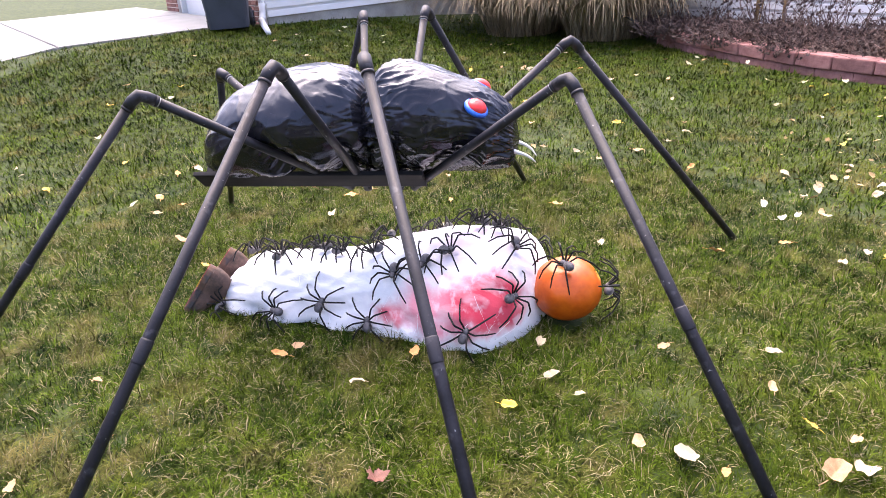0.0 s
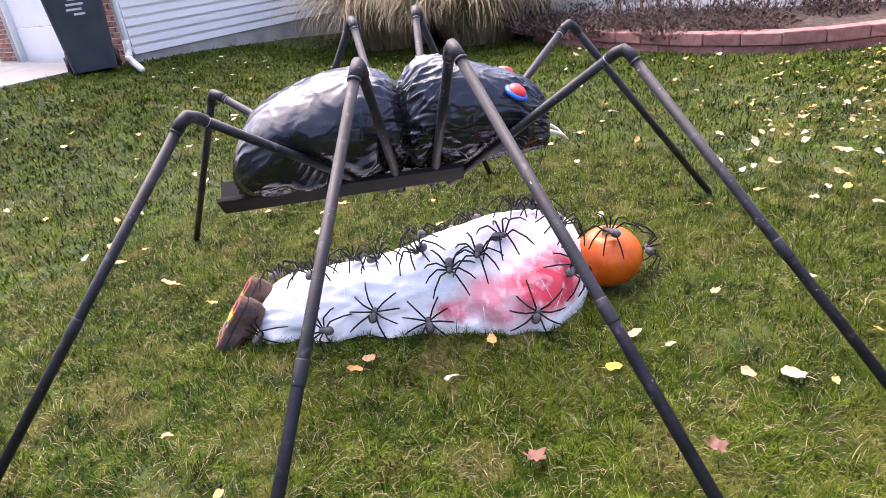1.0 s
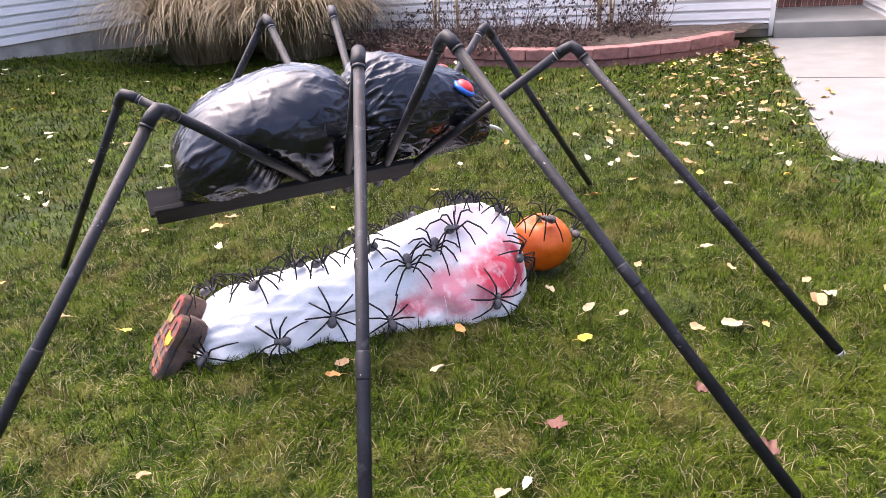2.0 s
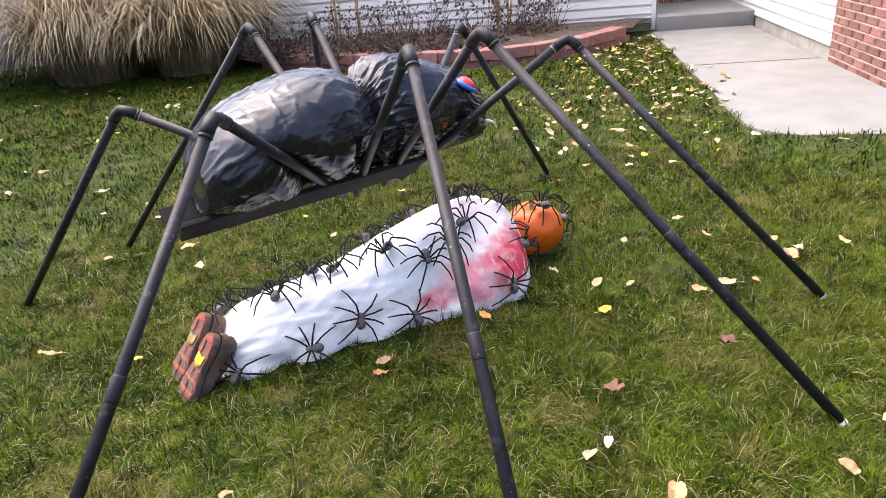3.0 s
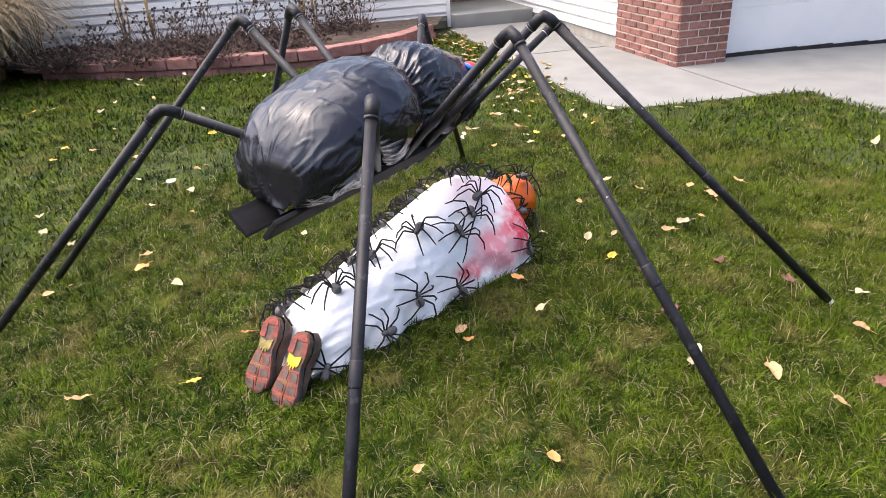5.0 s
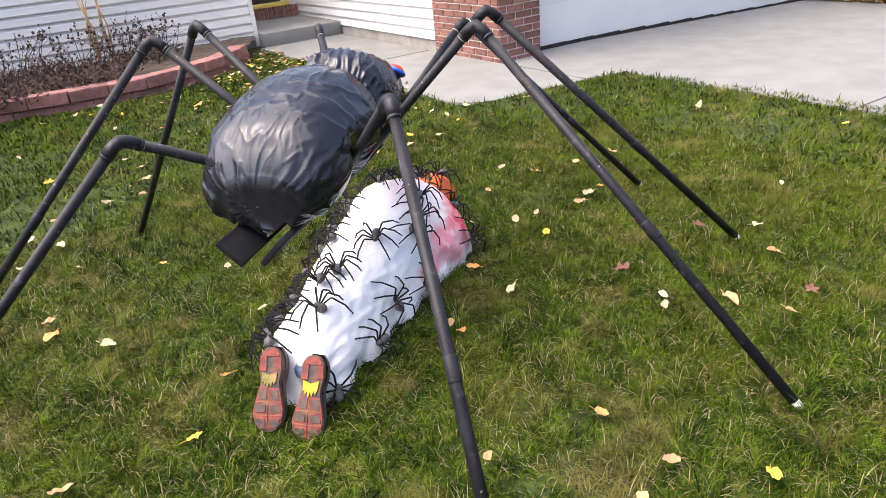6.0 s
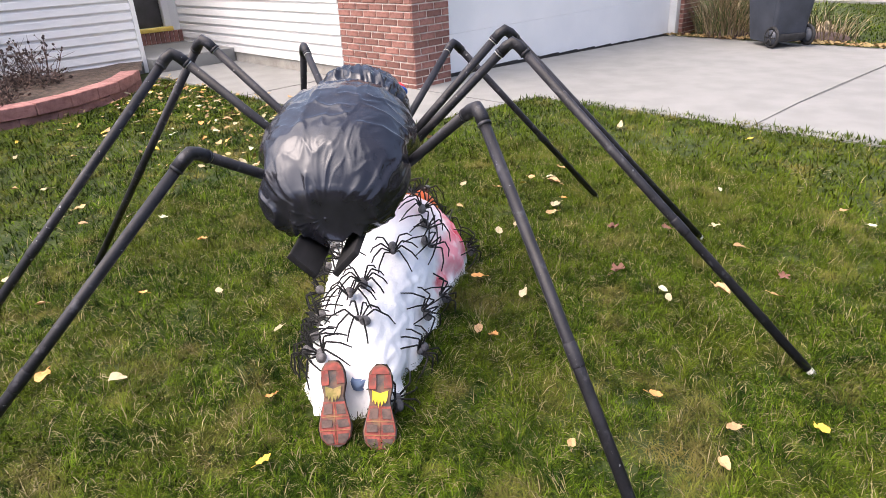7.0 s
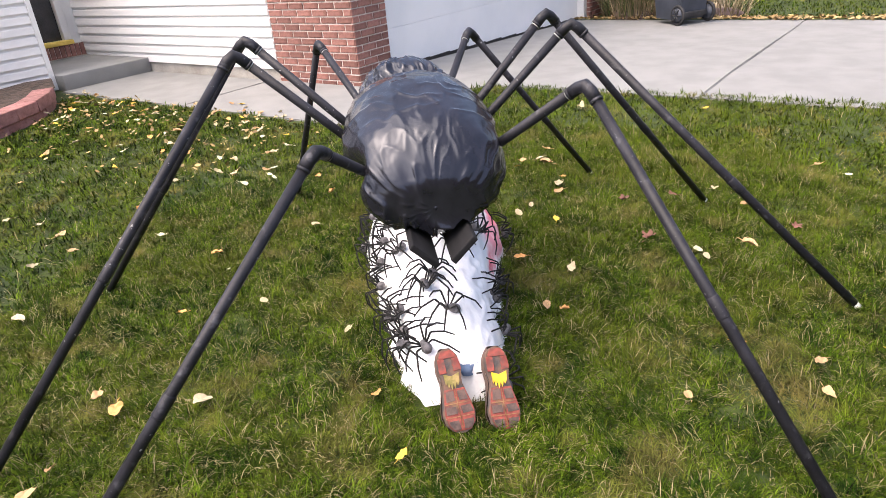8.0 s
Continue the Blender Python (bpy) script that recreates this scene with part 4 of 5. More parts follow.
THORAX = [(-0.03, 0.61, 0.0, 0.0), (-0.01, 0.612, 0.08, 0.08), (0.03, 0.638, 0.135, 0.138), (0.10, 0.656, 0.163, 0.176), (0.20, 0.654, 0.17, 0.174),
          (0.32, 0.632, 0.152, 0.155), (0.4, 0.615, 0.128, 0.138), (0.46, 0.598, 0.105, 0.112), (0.505, 0.582, 0.072, 0.075), (0.522, 0.575, 0.0, 0.0)]


def leg_tip(s, side):
    return Vector((s, 0.03 * side, 0.437))


def local_legs():
    inv = SPIDER.inverted()
    out = []
    for side, rows in ((-1, KNEES), (1, KNEES_FAR)):
        for knee, foot, s in rows:
            out.append((inv @ Vector(knee), inv @ Vector(foot), leg_tip(s, side)))
    return out


def catmull(table, s):
    """Smooth values of a table of rows at s, by its first column."""
    t = np.array(table)
    i = int(np.clip(np.searchsorted(t[:, 0], s) - 1, 0, len(t) - 2))
    x = (s - t[i, 0]) / (t[i + 1, 0] - t[i, 0])
    a = t[max(i - 1, 0), 1:], t[i, 1:], t[i + 1, 1:], t[min(i + 2, len(t) - 1), 1:]
    span = t[i + 1, 0] - t[i, 0]
    m0 = (a[2] - a[0]) / (t[i + 1, 0] - t[max(i - 1, 0), 0]) * span
    m1 = (a[3] - a[1]) / (t[min(i + 2, len(t) - 1), 0] - t[i, 0]) * span
    return (2 * x ** 3 - 3 * x ** 2 + 1) * a[1] + (x ** 3 - 2 * x ** 2 + x) * m0 + (-2 * x ** 3 + 3 * x ** 2) * a[2] + (x ** 3 - x ** 2) * m1


def ridged(v):
    return 1 - 2 * abs(noise.noise(v))


def bag(table, legs, seed, gather, taper):
    """A stuffed bin liner: rings along x, pulled into folds towards its ties and pressed in by the legs."""
    n_s, n_a = 190, 260
    s0, s1 = table[0][0], table[-1][0]
    ss = s0 + (s1 - s0) * (0.5 - 0.5 * np.cos(np.linspace(0.02, math.pi - 0.02, n_s)))
    ang = np.linspace(0, 2 * math.pi, n_a, endpoint=False)
    centre, R = np.zeros(n_s), np.zeros((n_s, n_a))
    for i, s in enumerate(ss):
        zc, hw, hh = catmull(table, s)
        hw, hh = max(hw, 0.004), max(hh, 0.004)
        centre[i] = zc
        c, d = np.abs(np.cos(ang) / hw) ** 2.2, np.abs(np.sin(ang) / hh) ** 2.2
        R[i] = (c + d) ** (-1 / 2.2)
        p = (s - s0) / (s1 - s0)
        pinch = sum(math.exp(-((p - g) / w) ** 2) * k for g, w, k in gather)
        for j, a in enumerate(ang):
            ca, sa = math.cos(a), math.sin(a)
            q = Vector((s * 4 + seed, ca, sa))
            big = noise.noise(q * 1.2)
            warp = noise.noise_vector(q * 1.5) * 0.4 + noise.noise_vector(q * 4.0) * 0.1
            low = min(1.0, max(0.0, -sa + 0.15)) ** 0.8
            w = q + warp
            along = max(ridged(Vector((w.x * 0.75, w.y * 2.6, w.z * 2.6))), 0) ** 4
            fine = max(ridged(Vector((w.x * 1.3 + 3, w.y * 6.2, w.z * 6.2))), 0) ** 4
            across = max(ridged(Vector((w.x * 2.0 + 5, w.y * 1.5, w.z * 1.5))), 0) ** 6
            pleat = ridged(Vector((w.x * 0.8, w.y * 7.0, w.z * 7.0 + 2)))
            turn = math.atan2(R[i, j] * ca, s - 0.5 * (s0 + s1))
            hang = max(ridged(Vector((turn * 3.4 + 0.5 * warp.x, sa * 0.8 + seed, 0.3))), 0) ** 2
            f1 = noise.voronoi(Vector((w.x * 1.5, w.y * 1.9, w.z * 1.9)))[0][0]
            f2 = noise.voronoi(Vector((w.x * 4.2, w.y * 5.2, w.z * 5.2)))[0][0]
            scale = min(1.0, R[i, j] / 0.12)
            R[i, j] += scale * (0.008 * big + (0.0025 + 0.010 * pinch) * along + (0.0010 + 0.006 * pinch + 0.003 * low) * fine + 0.0035 * across
                                + (0.009 * pinch + 0.002 * low) * (pleat - 0.4) + 0.004 * low * (hang - 0.35)
                                + (0.006 + 0.008 * low) * (min(f1, 0.9) ** 2 - 0.2) + 0.004 * low * (min(f2, 0.9) ** 2 - 0.2)) + 0.014 * min(1.0, R[i, j] / 0.05) * min(1.0, low + 0.6 * pinch) * (hang - 0.35)
    S, A = np.meshgrid(ss, ang, indexing="ij")
    C = np.repeat(centre[:, None], n_a, 1)
    target = R.copy()
    for knee, _, tip in legs:
        for k in np.linspace(0, 1, 26):
            q = knee.lerp(tip, k)
            zc = np.interp(q.x, ss, centre)
            ql, qa = math.hypot(q.y, q.z - zc), math.atan2(q.z - zc, q.y)
            if q.x < s0 - 0.05 or q.x > s1 + 0.05 or ql > 0.3:
                continue
            da = (A - qa + math.pi) % (2 * math.pi) - math.pi
            w = np.exp(-((S - q.x) ** 2 + (da * R) ** 2) / 0.045 ** 2)
            target = np.minimum(target, R - w * np.maximum(R - (ql - 0.017), 0))
    R = np.maximum(target, 0.003)
    # flattened where it rests in the trough
    Y, Z = R * np.cos(A) * (1 - taper * np.clip(-np.sin(A), 0, 1) ** 1.3), C + R * np.sin(A)
    Z = np.maximum(Z, 0.455 + 0.75 * np.clip(np.minimum(np.abs(Y), 0.15 - np.abs(Y)), 0, 1))
    # hanging pleats over the rear end
    for i in range(n_s):
        near_end = math.exp(-((ss[i] - s0) / 0.075) ** 2)
        if near_end > 0.02:
            for j in range(n_a):
                drop = min(1.0, max(0.0, (centre[i] + 0.05 - Z[i, j]) / 0.1))
                fold = max(ridged(Vector((Y[i, j] * 13 + 1.3 * noise.noise(Vector((Y[i, j] * 9, Z[i, j] * 9, seed))), Z[i, j] * 2.2, seed))), 0) ** 2
                S[i, j] -= near_end * (0.004 + 0.017 * drop) * (fold - 0.4)
    v = np.stack([S, Y, Z], -1).reshape(-1, 3)
    idx = np.arange(n_s * n_a).reshape(n_s, n_a)
    nx = np.roll(idx, -1, 1)
    f = np.stack([idx[:-1], nx[:-1], nx[1:], idx[1:]], -1).reshape(-1, 4)[:, ::-1]
    me = quick_mesh("bag", v, f, M_BAG)
    bm = bmesh.new()
    bm.from_mesh(me)
    bmesh.ops.holes_fill(bm, edges=[e for e in bm.edges if e.is_boundary], sides=0)
    bm.to_mesh(me)
    bm.free()
    me.shade_smooth()
    return me


def pipe_leg(parent, knee, foot, tip, rng, bare):
    """One leg: lower pipe with its coupling, elbow, upper pipe and bare foot end."""
    r = 0.0145
    end = foot + (knee - foot).normalized() * bare
    low = part("leg", tube([end, knee.lerp(end, 0.03)], r, 14), M_PIPE, parent, "black-painted plastic pipe leg")
    part("foot_end", tube([foot, end], r * 0.92, 12), M_PVC, low, "bare white pipe end")
    beyond = tip + (tip - knee).normalized() * 0.055
    part("upper_pipe", tube([knee.lerp(tip, 0.03), beyond], r, 14), M_PIPE, low)
    a, b = (end - knee).normalized(), (tip - knee).normalized()
    pts = [knee + a * 0.055, knee + a * 0.028, knee + (a + b) * 0.006, knee + b * 0.028, knee + b * 0.055]
    part("elbow", tube(pts, [0.0172, 0.0174, 0.0185, 0.0174, 0.0172], 14), M_PIPE, low, "black elbow fitting")
    for d in (a, b):
        part("collar", tube([knee + d * 0.052, knee + d * 0.060], [0.0178, 0.0176], 14), M_PIPE, low)
    part("glue_ring", tube([knee + b * 0.0602, knee + b * 0.0635], r * 1.04, 14), M_PVC, low, "bare white pipe at the joint")
    m = knee.lerp(end, rng.uniform(0.52, 0.6))
    part("coupling", tube([m - a * 0.03, m - a * 0.026, m + a * 0.026, m + a * 0.03], [0.0147, 0.0160, 0.0160, 0.0147], 14), M_PIPE, low)


def build_giant_spider():
    rng = random.Random(3)
    t = thing("giant_spider", SPIDER, "giant black spider of bin liners on pipe legs over the lawn", "spider decoration")
    legs = local_legs()
    part("abdomen", bag(ABDOMEN, legs, 1.7, ((1.0, 0.16, 1.2), (0.0, 0.12, 0.3)), 0.42), None, t, "stuffed glossy black bin liner")
    part("thorax", bag(THORAX, legs, 6.3, ((0.0, 0.3, 1.3), (1.0, 0.22, 0.9)), 0.2), None, t, "crumpled black bin liner head")
    for bm, m in ((box(-0.64, 0.2, -0.018, 0, 0, 0.092, 0.004), pose(0, -0.02, 0.43, 45)), (box(-0.66, 0.2, 0, 0.018, 0, 0.092, 0.004), pose(0, 0.012, 0.436, -45))):
        bm.transform(m)
        part("board", bm, M_PLANK, t, "black-painted wooden board", smooth=False)
    for side, c in ((-1, (0.396, -0.112, 0.712)), (1, (0.394, 0.07, 0.742))):
        c = Vector(c)
        out = Vector((0.5, 0.3 * side, 0.8)).normalized()
        turn = out.to_track_quat("Z", "Y").to_matrix().to_4x4()
        eye = bmesh.new()
        bmesh.ops.create_uvsphere(eye, u_segments=24, v_segments=14, radius=0.033, matrix=Matrix.Translation(c) @ turn @ Matrix.Diagonal((1, 1, 0.62, 1)))
        e = part("eye", eye, M_RED_EYE, t, "red domed eye")
        ring = [c + turn.to_3x3() @ Vector((0.033 * math.cos(a), 0.033 * math.sin(a), -0.006)) for a in np.linspace(0, 2 * math.pi, 29)]
        part("rim", tube(ring, 0.009, 8, None, False), M_BLUE_EYE, e, "blue rim")
    for side in (-1, 1):
        p = [Vector((0.475, 0.052 * side, 0.555)), Vector((0.52, 0.056 * side, 0.545)), Vector((0.555, 0.05 * side, 0.528)), Vector((0.578, 0.036 * side, 0.503))]
        part("fang", tube(smooth_path(p, 0.008), list(np.linspace(0.0095, 0.002, len(smooth_path(p, 0.008)))), 8), M_FANG, t, "curved white plastic fang")
    for k, (knee, foot, tip) in enumerate(legs):
        pipe_leg(t, knee, foot, tip, rng, 0.026 if k in (1, 2) else 0.014)


build_giant_spider()

# ---- wrapped bundle ----
BUNDLE = pose(-0.53, 2.49, 0, 0, 0, 8.75)                    # x from feet to neck
BUNDLE_TABLE = [(-0.70, 0.0, 0.085, -0.025), (-0.675, 0.05, 0.10, -0.025), (-0.645, 0.12, 0.118, -0.025), (-0.60, 0.15, 0.135, -0.02), (-0.48, 0.178, 0.152, -0.012), (-0.3, 0.188, 0.177, -0.002),
                (-0.15, 0.20, 0.197, 0.006), (0.03, 0.255, 0.225, 0.008), (0.2, 0.288, 0.262, 0.004), (0.32, 0.298, 0.277, 0.010), (0.41, 0.29, 0.258, 0.028), (0.47, 0.265, 0.22, 0.05), (0.52, 0.21, 0.165, 0.075), (0.555, 0.11, 0.09, 0.09), (0.568, 0.02, 0.03, 0.09)]


def bundle_point(s, th):
    h, w, c = catmull(BUNDLE_TABLE, s)
    lump = noise.noise(Vector((s * 4.5, th * 1.5, 2.0)))
    fold = ridged(Vector((s * 7 + th * 2.5, th * 3 - s * 2, 9.0)))
    sc = min(1.0, h / 0.12)
    tuck = ridged(Vector((s * 11 - th * 3.5, th * 2 + s * 5, 4.0)))
    w2, h2 = w + sc * (0.018 * lump + 0.006 * fold + 0.004 * tuck), h + sc * (0.016 * lump + 0.006 * fold + 0.004 * tuck)
    ct, st = math.cos(th), math.sin(th)
    y = c - w2 * math.copysign(abs(ct) ** 0.86, ct)
    z = -0.05 + h2 * abs(st) ** 0.92
    if s < -0.1:
        z -= 0.02 * math.exp(-((y - c) / 0.04) ** 2) * min(1, (-0.1 - s) / 0.2)
    # ragged, flared lower hem
    hem = max(0.0, 1 - st / 0.3)
    y += math.copysign(1, y - c) * hem * (0.008 + 0.035 * noise.noise(Vector((s * 9, math.copysign(3, ct), 0))))
    return Vector((s, y, z))


def build_bundle():
    rng = random.Random(9)
    n_s, n_t = 190, 76
    ss = np.linspace(-0.698, 0.567, n_s)
    th = np.linspace(0, math.pi, n_t)
    v = np.array([tuple(bundle_point(s, a)) for s in ss for a in th])
    idx = np.arange(n_s * n_t).reshape(n_s, n_t)
    f = np.stack([idx[:-1, :-1], idx[:-1, 1:], idx[1:, 1:], idx[1:, :-1]], -1).reshape(-1, 4)
    # teased strands lying on the wrap and wisps at the hem
    sv, sf = [], []
    for k in range(230):
        s, a = rng.uniform(-0.64, 0.54), rng.uniform(0.05, math.pi - 0.05)
        ds, da = rng.gauss(0, 0.06), rng.gauss(0, 0.5)
        lift, w = rng.uniform(0.001, 0.006), rng.uniform(0.0004, 0.001)
        if k > 15:
            a = rng.choice((rng.uniform(0.0, 0.12), math.pi - rng.uniform(0.0, 0.12)))
            ds, da, lift = rng.gauss(0, 0.03), rng.gauss(0, 0.1), rng.uniform(0.002, 0.014)
        base = len(sv)
        for i in range(6):
            q = bundle_point(min(max(s + ds * i / 5, -0.66), 0.565), min(max(a + da * i / 5, 0.0), math.pi))
            out = Vector((0, q.y, q.z + 0.05)).normalized()
            q = q + out * (lift * math.sin(math.pi * i / 5) + 0.001)
            side = Vector((-da, ds, 0.2)).normalized() * w
            sv += [q - side, q + side]
        sf += [(base + 2 * i, base + 2 * i + 1, base + 2 * i + 3, base + 2 * i + 2) for i in range(5)]
    ob = new("wrapped_dummy", quick_mesh("wrapped_dummy", v, f, M_WEB))
    ob.matrix_world = BUNDLE
    tagged(ob, "stuffed dummy wrapped in red-stained white webbing on the lawn", "dummy")
    part("web_strand", quick_mesh("web_strand", np.array([tuple(p) for p in sv]), np.array(sf), M_STRAND), None, ob, "fine white web strands", kind="stuff")


build_bundle()


def shoe(m, arch, label, name="shoe"):
    """A running shoe lying toe down: sole in the xy plane (toe at +x), tread towards +z, upper towards -z."""
    t = thing(name, m, label, "shoe", "pair of shoes")

    def half(x):
        return float(np.interp(x, [-0.120, -0.114, -0.098, -0.06, -0.02, 0.03, 0.065, 0.095, 0.113, 0.120], [0.005, 0.020, 0.031, 0.035, 0.027, 0.039, 0.047, 0.041, 0.025, 0.005]))
    xs = np.concatenate([np.linspace(-0.12, -0.095, 6), np.linspace(-0.085, 0.085, 16), np.linspace(0.095, 0.12, 6)])
    bm = bmesh.new()
    rings = []
    for z, k in ((0.0, 0.96), (-0.004, 1.0), (-0.018, 1.03), (-0.023, 0.99)):
        pts = [bm.verts.new((x, half(x) * k + 0.004 * x / 0.12, z - 0.5 * max(0, x - 0.07) ** 2 * 8)) for x in xs] + [bm.verts.new((x, -half(x) * k + 0.004 * x / 0.12, z - 0.5 * max(0, x - 0.07) ** 2 * 8)) for x in xs[::-1]]
        rings.append(pts)
    for a, b in zip(rings, rings[1:]):
        for k in range(len(a)):
            bm.faces.new((a[k], a[(k + 1) % len(a)], b[(k + 1) % len(a)], b[k]))
    bm.faces.new(rings[0])
    bm.faces.new(rings[-1][::-1])
    bmesh.ops.recalc_face_normals(bm, faces=bm.faces[:])
    sole = part("sole", bm, M_SOLE, t, "dark rubber sole", smooth=False)

    def pad(name, x0, x1, f0, f1, lift, material, lab):
        """A raised pad of the tread between two shares of the sole's half width."""
        b = bmesh.new()
        cols = [x0 + (x1 - x0) * k / 6 for k in range(7)]
        rim = [(x, f0) for x in cols] + [(x, f1) for x in cols[::-1]]
        rows = []
        for z, k in ((0.0, 1.0), (lift, 0.97)):
            xm, fm = (x0 + x1) / 2, (f0 + f1) / 2
            ring = []
            for x, f in rim:
                px = xm + (x - xm) * k + 0.0015 * noise.noise(Vector((x * 60, f * 3, x0 * 40)))
                pf = fm + (f - fm) * k + 0.05 * noise.noise(Vector((x * 70, f * 2, x0 * 30 + 5)))
                ring.append(b.verts.new((px, half(px) * 0.97 * max(-1.0, min(1.0, pf)) + 0.004 * px / 0.12, z + 0.0005 - 4 * max(0, px - 0.07) ** 2)))
            rows.append(ring)
        n = len(rim)
        for k in range(n):
            b.faces.new((rows[0][k], rows[0][(k + 1) % n], rows[1][(k + 1) % n], rows[1][k]))
        b.faces.new(rows[1])
        bmesh.ops.recalc_face_normals(b, faces=b.faces[:])
        part(name, b, material, sole, lab, smooth=False)
    pad("tread_pad", -0.004, 0.114, -1.0, 1.0, 0.002, M_TREAD, "worn red forefoot tread")
    for x0, x1 in ((0.002, 0.030), (0.045, 0.066), (0.084, 0.109)):
        for f0, f1 in ((-0.86, -0.16), (0.16, 0.86)):
            pad("tread_block", x0, x1, f0, f1, 0.0042, M_BLOCKS, "dark rubber tread block")
    for x in (0.036, 0.073):
        pad("tread_line", x, x + 0.0018, -0.98, 0.98, 0.0036, M_LINE, "dull yellow groove line")
    pad("tread_line", -0.002, 0.108, -0.03, 0.01, 0.0034, M_LINE, "dull yellow groove line")
    for x0, x1, f0, f1 in ((-0.114, -0.092, -0.8, 0.85), (-0.0915, -0.05, -0.98, -0.34), (-0.0915, -0.054, 0.3, 0.98)):
        pad("tread_pad", x0, x1, f0, f1, 0.003, M_TREAD, "worn red heel tread")
    b = bmesh.new()
    pts = [(-0.048, 0.034), (-0.022, 0.03), (-0.012, 0.022), (-0.022, 0.016), (-0.004, 0.009), (-0.019, 0.002), (0.0, -0.005), (-0.02, -0.011), (-0.008, -0.019), (-0.024, -0.024), (-0.016, -0.03), (-0.048, -0.033), (-0.04, 0.0)]
    fc = b.faces.new([b.verts.new((x, y * 0.68 - 0.002, 0.001)) for x, y in pts])
    r = bmesh.ops.extrude_face_region(b, geom=[fc])
    for w in r["geom"]:
        if isinstance(w, bmesh.types.BMVert):
            w.co.z += 0.004
    bmesh.ops.recalc_face_normals(b, faces=b.faces[:])
    part("arch_patch", b, arch, sole, "coloured arch patch", smooth=False)
    # upper
    b = bmesh.new()
    rings = []
    for x in np.linspace(-0.122, 0.118, 16):
        hgt = float(np.interp(x, [-0.122, -0.1, -0.03, 0.03, 0.09, 0.118], [0.05, 0.075, 0.085, 0.062, 0.04, 0.012]))
        hw = half(max(-0.116, min(0.114, x))) * 1.04
        ring = []
        for k in range(13):
            a = math.pi * k / 12
            ring.append(b.verts.new((x + (0.004 * noise.noise(Vector((x * 40, a * 2, 0)))), hw * math.cos(a), -0.024 - hgt * math.sin(a) ** 0.8)))
        rings.append(ring)
    for p, q in zip(rings, rings[1:]):
        for k in range(12):
            b.faces.new((p[k], p[k + 1], q[k + 1], q[k]))
    b.faces.new(rings[0])
    b.faces.new(rings[-1][::-1])
    bmesh.ops.recalc_face_normals(b, faces=b.faces[:])
    part("upper", b, M_SHOE, t, "worn brown fabric upper")
    return t


def build_shoes():
    for heel, toe, arch, lab in (((-1.205, 2.385, 0.142), (-1.352, 2.335, -0.045), M_ARCH_DULL, "toe-down shoe, worn black and red sole with olive arch"),
                                 ((-1.188, 2.243, 0.135), (-1.333, 2.213, -0.052), M_ARCH, "toe-down shoe, red and black sole with yellow arch")):
        h, t = Vector(heel), Vector(toe)
        x = (t - h).normalized()
        z = Vector((-0.74, -0.34, 0.58))
        z = (z - x * z.dot(x)).normalized()
        y = z.cross(x)
        m = Matrix.Translation((h + t) / 2) @ Matrix((x, y, z)).transposed().to_4x4()
        shoe(m, arch, lab)
        leg = thing("trouser_leg", pose(0, 0, 0), "faded blue denim trouser leg between shoe and webbing", "trousers", "trouser legs")
        a = h + Vector((0.03, -0.052 if arch is M_ARCH_DULL else 0.052, -0.10))
        bm = tube([a, a + Vector((0.025, 0.0, -0.005)), a + Vector((0.06, 0.01, -0.012))], [0.020, 0.027, 0.024], 18)
        for w in bm.verts:
            w.co += noise.noise_vector(w.co * 55) * 0.019
        part("cuff", bm, M_DENIM, leg)


build_shoes()

# ---- pumpkin ----
PUMPKIN = pose(0.093, 2.581, 0.068) @ pose(0, 0, 0, 0, 0, 46) @ pose(0, 0, 0, 0, -8, 0)


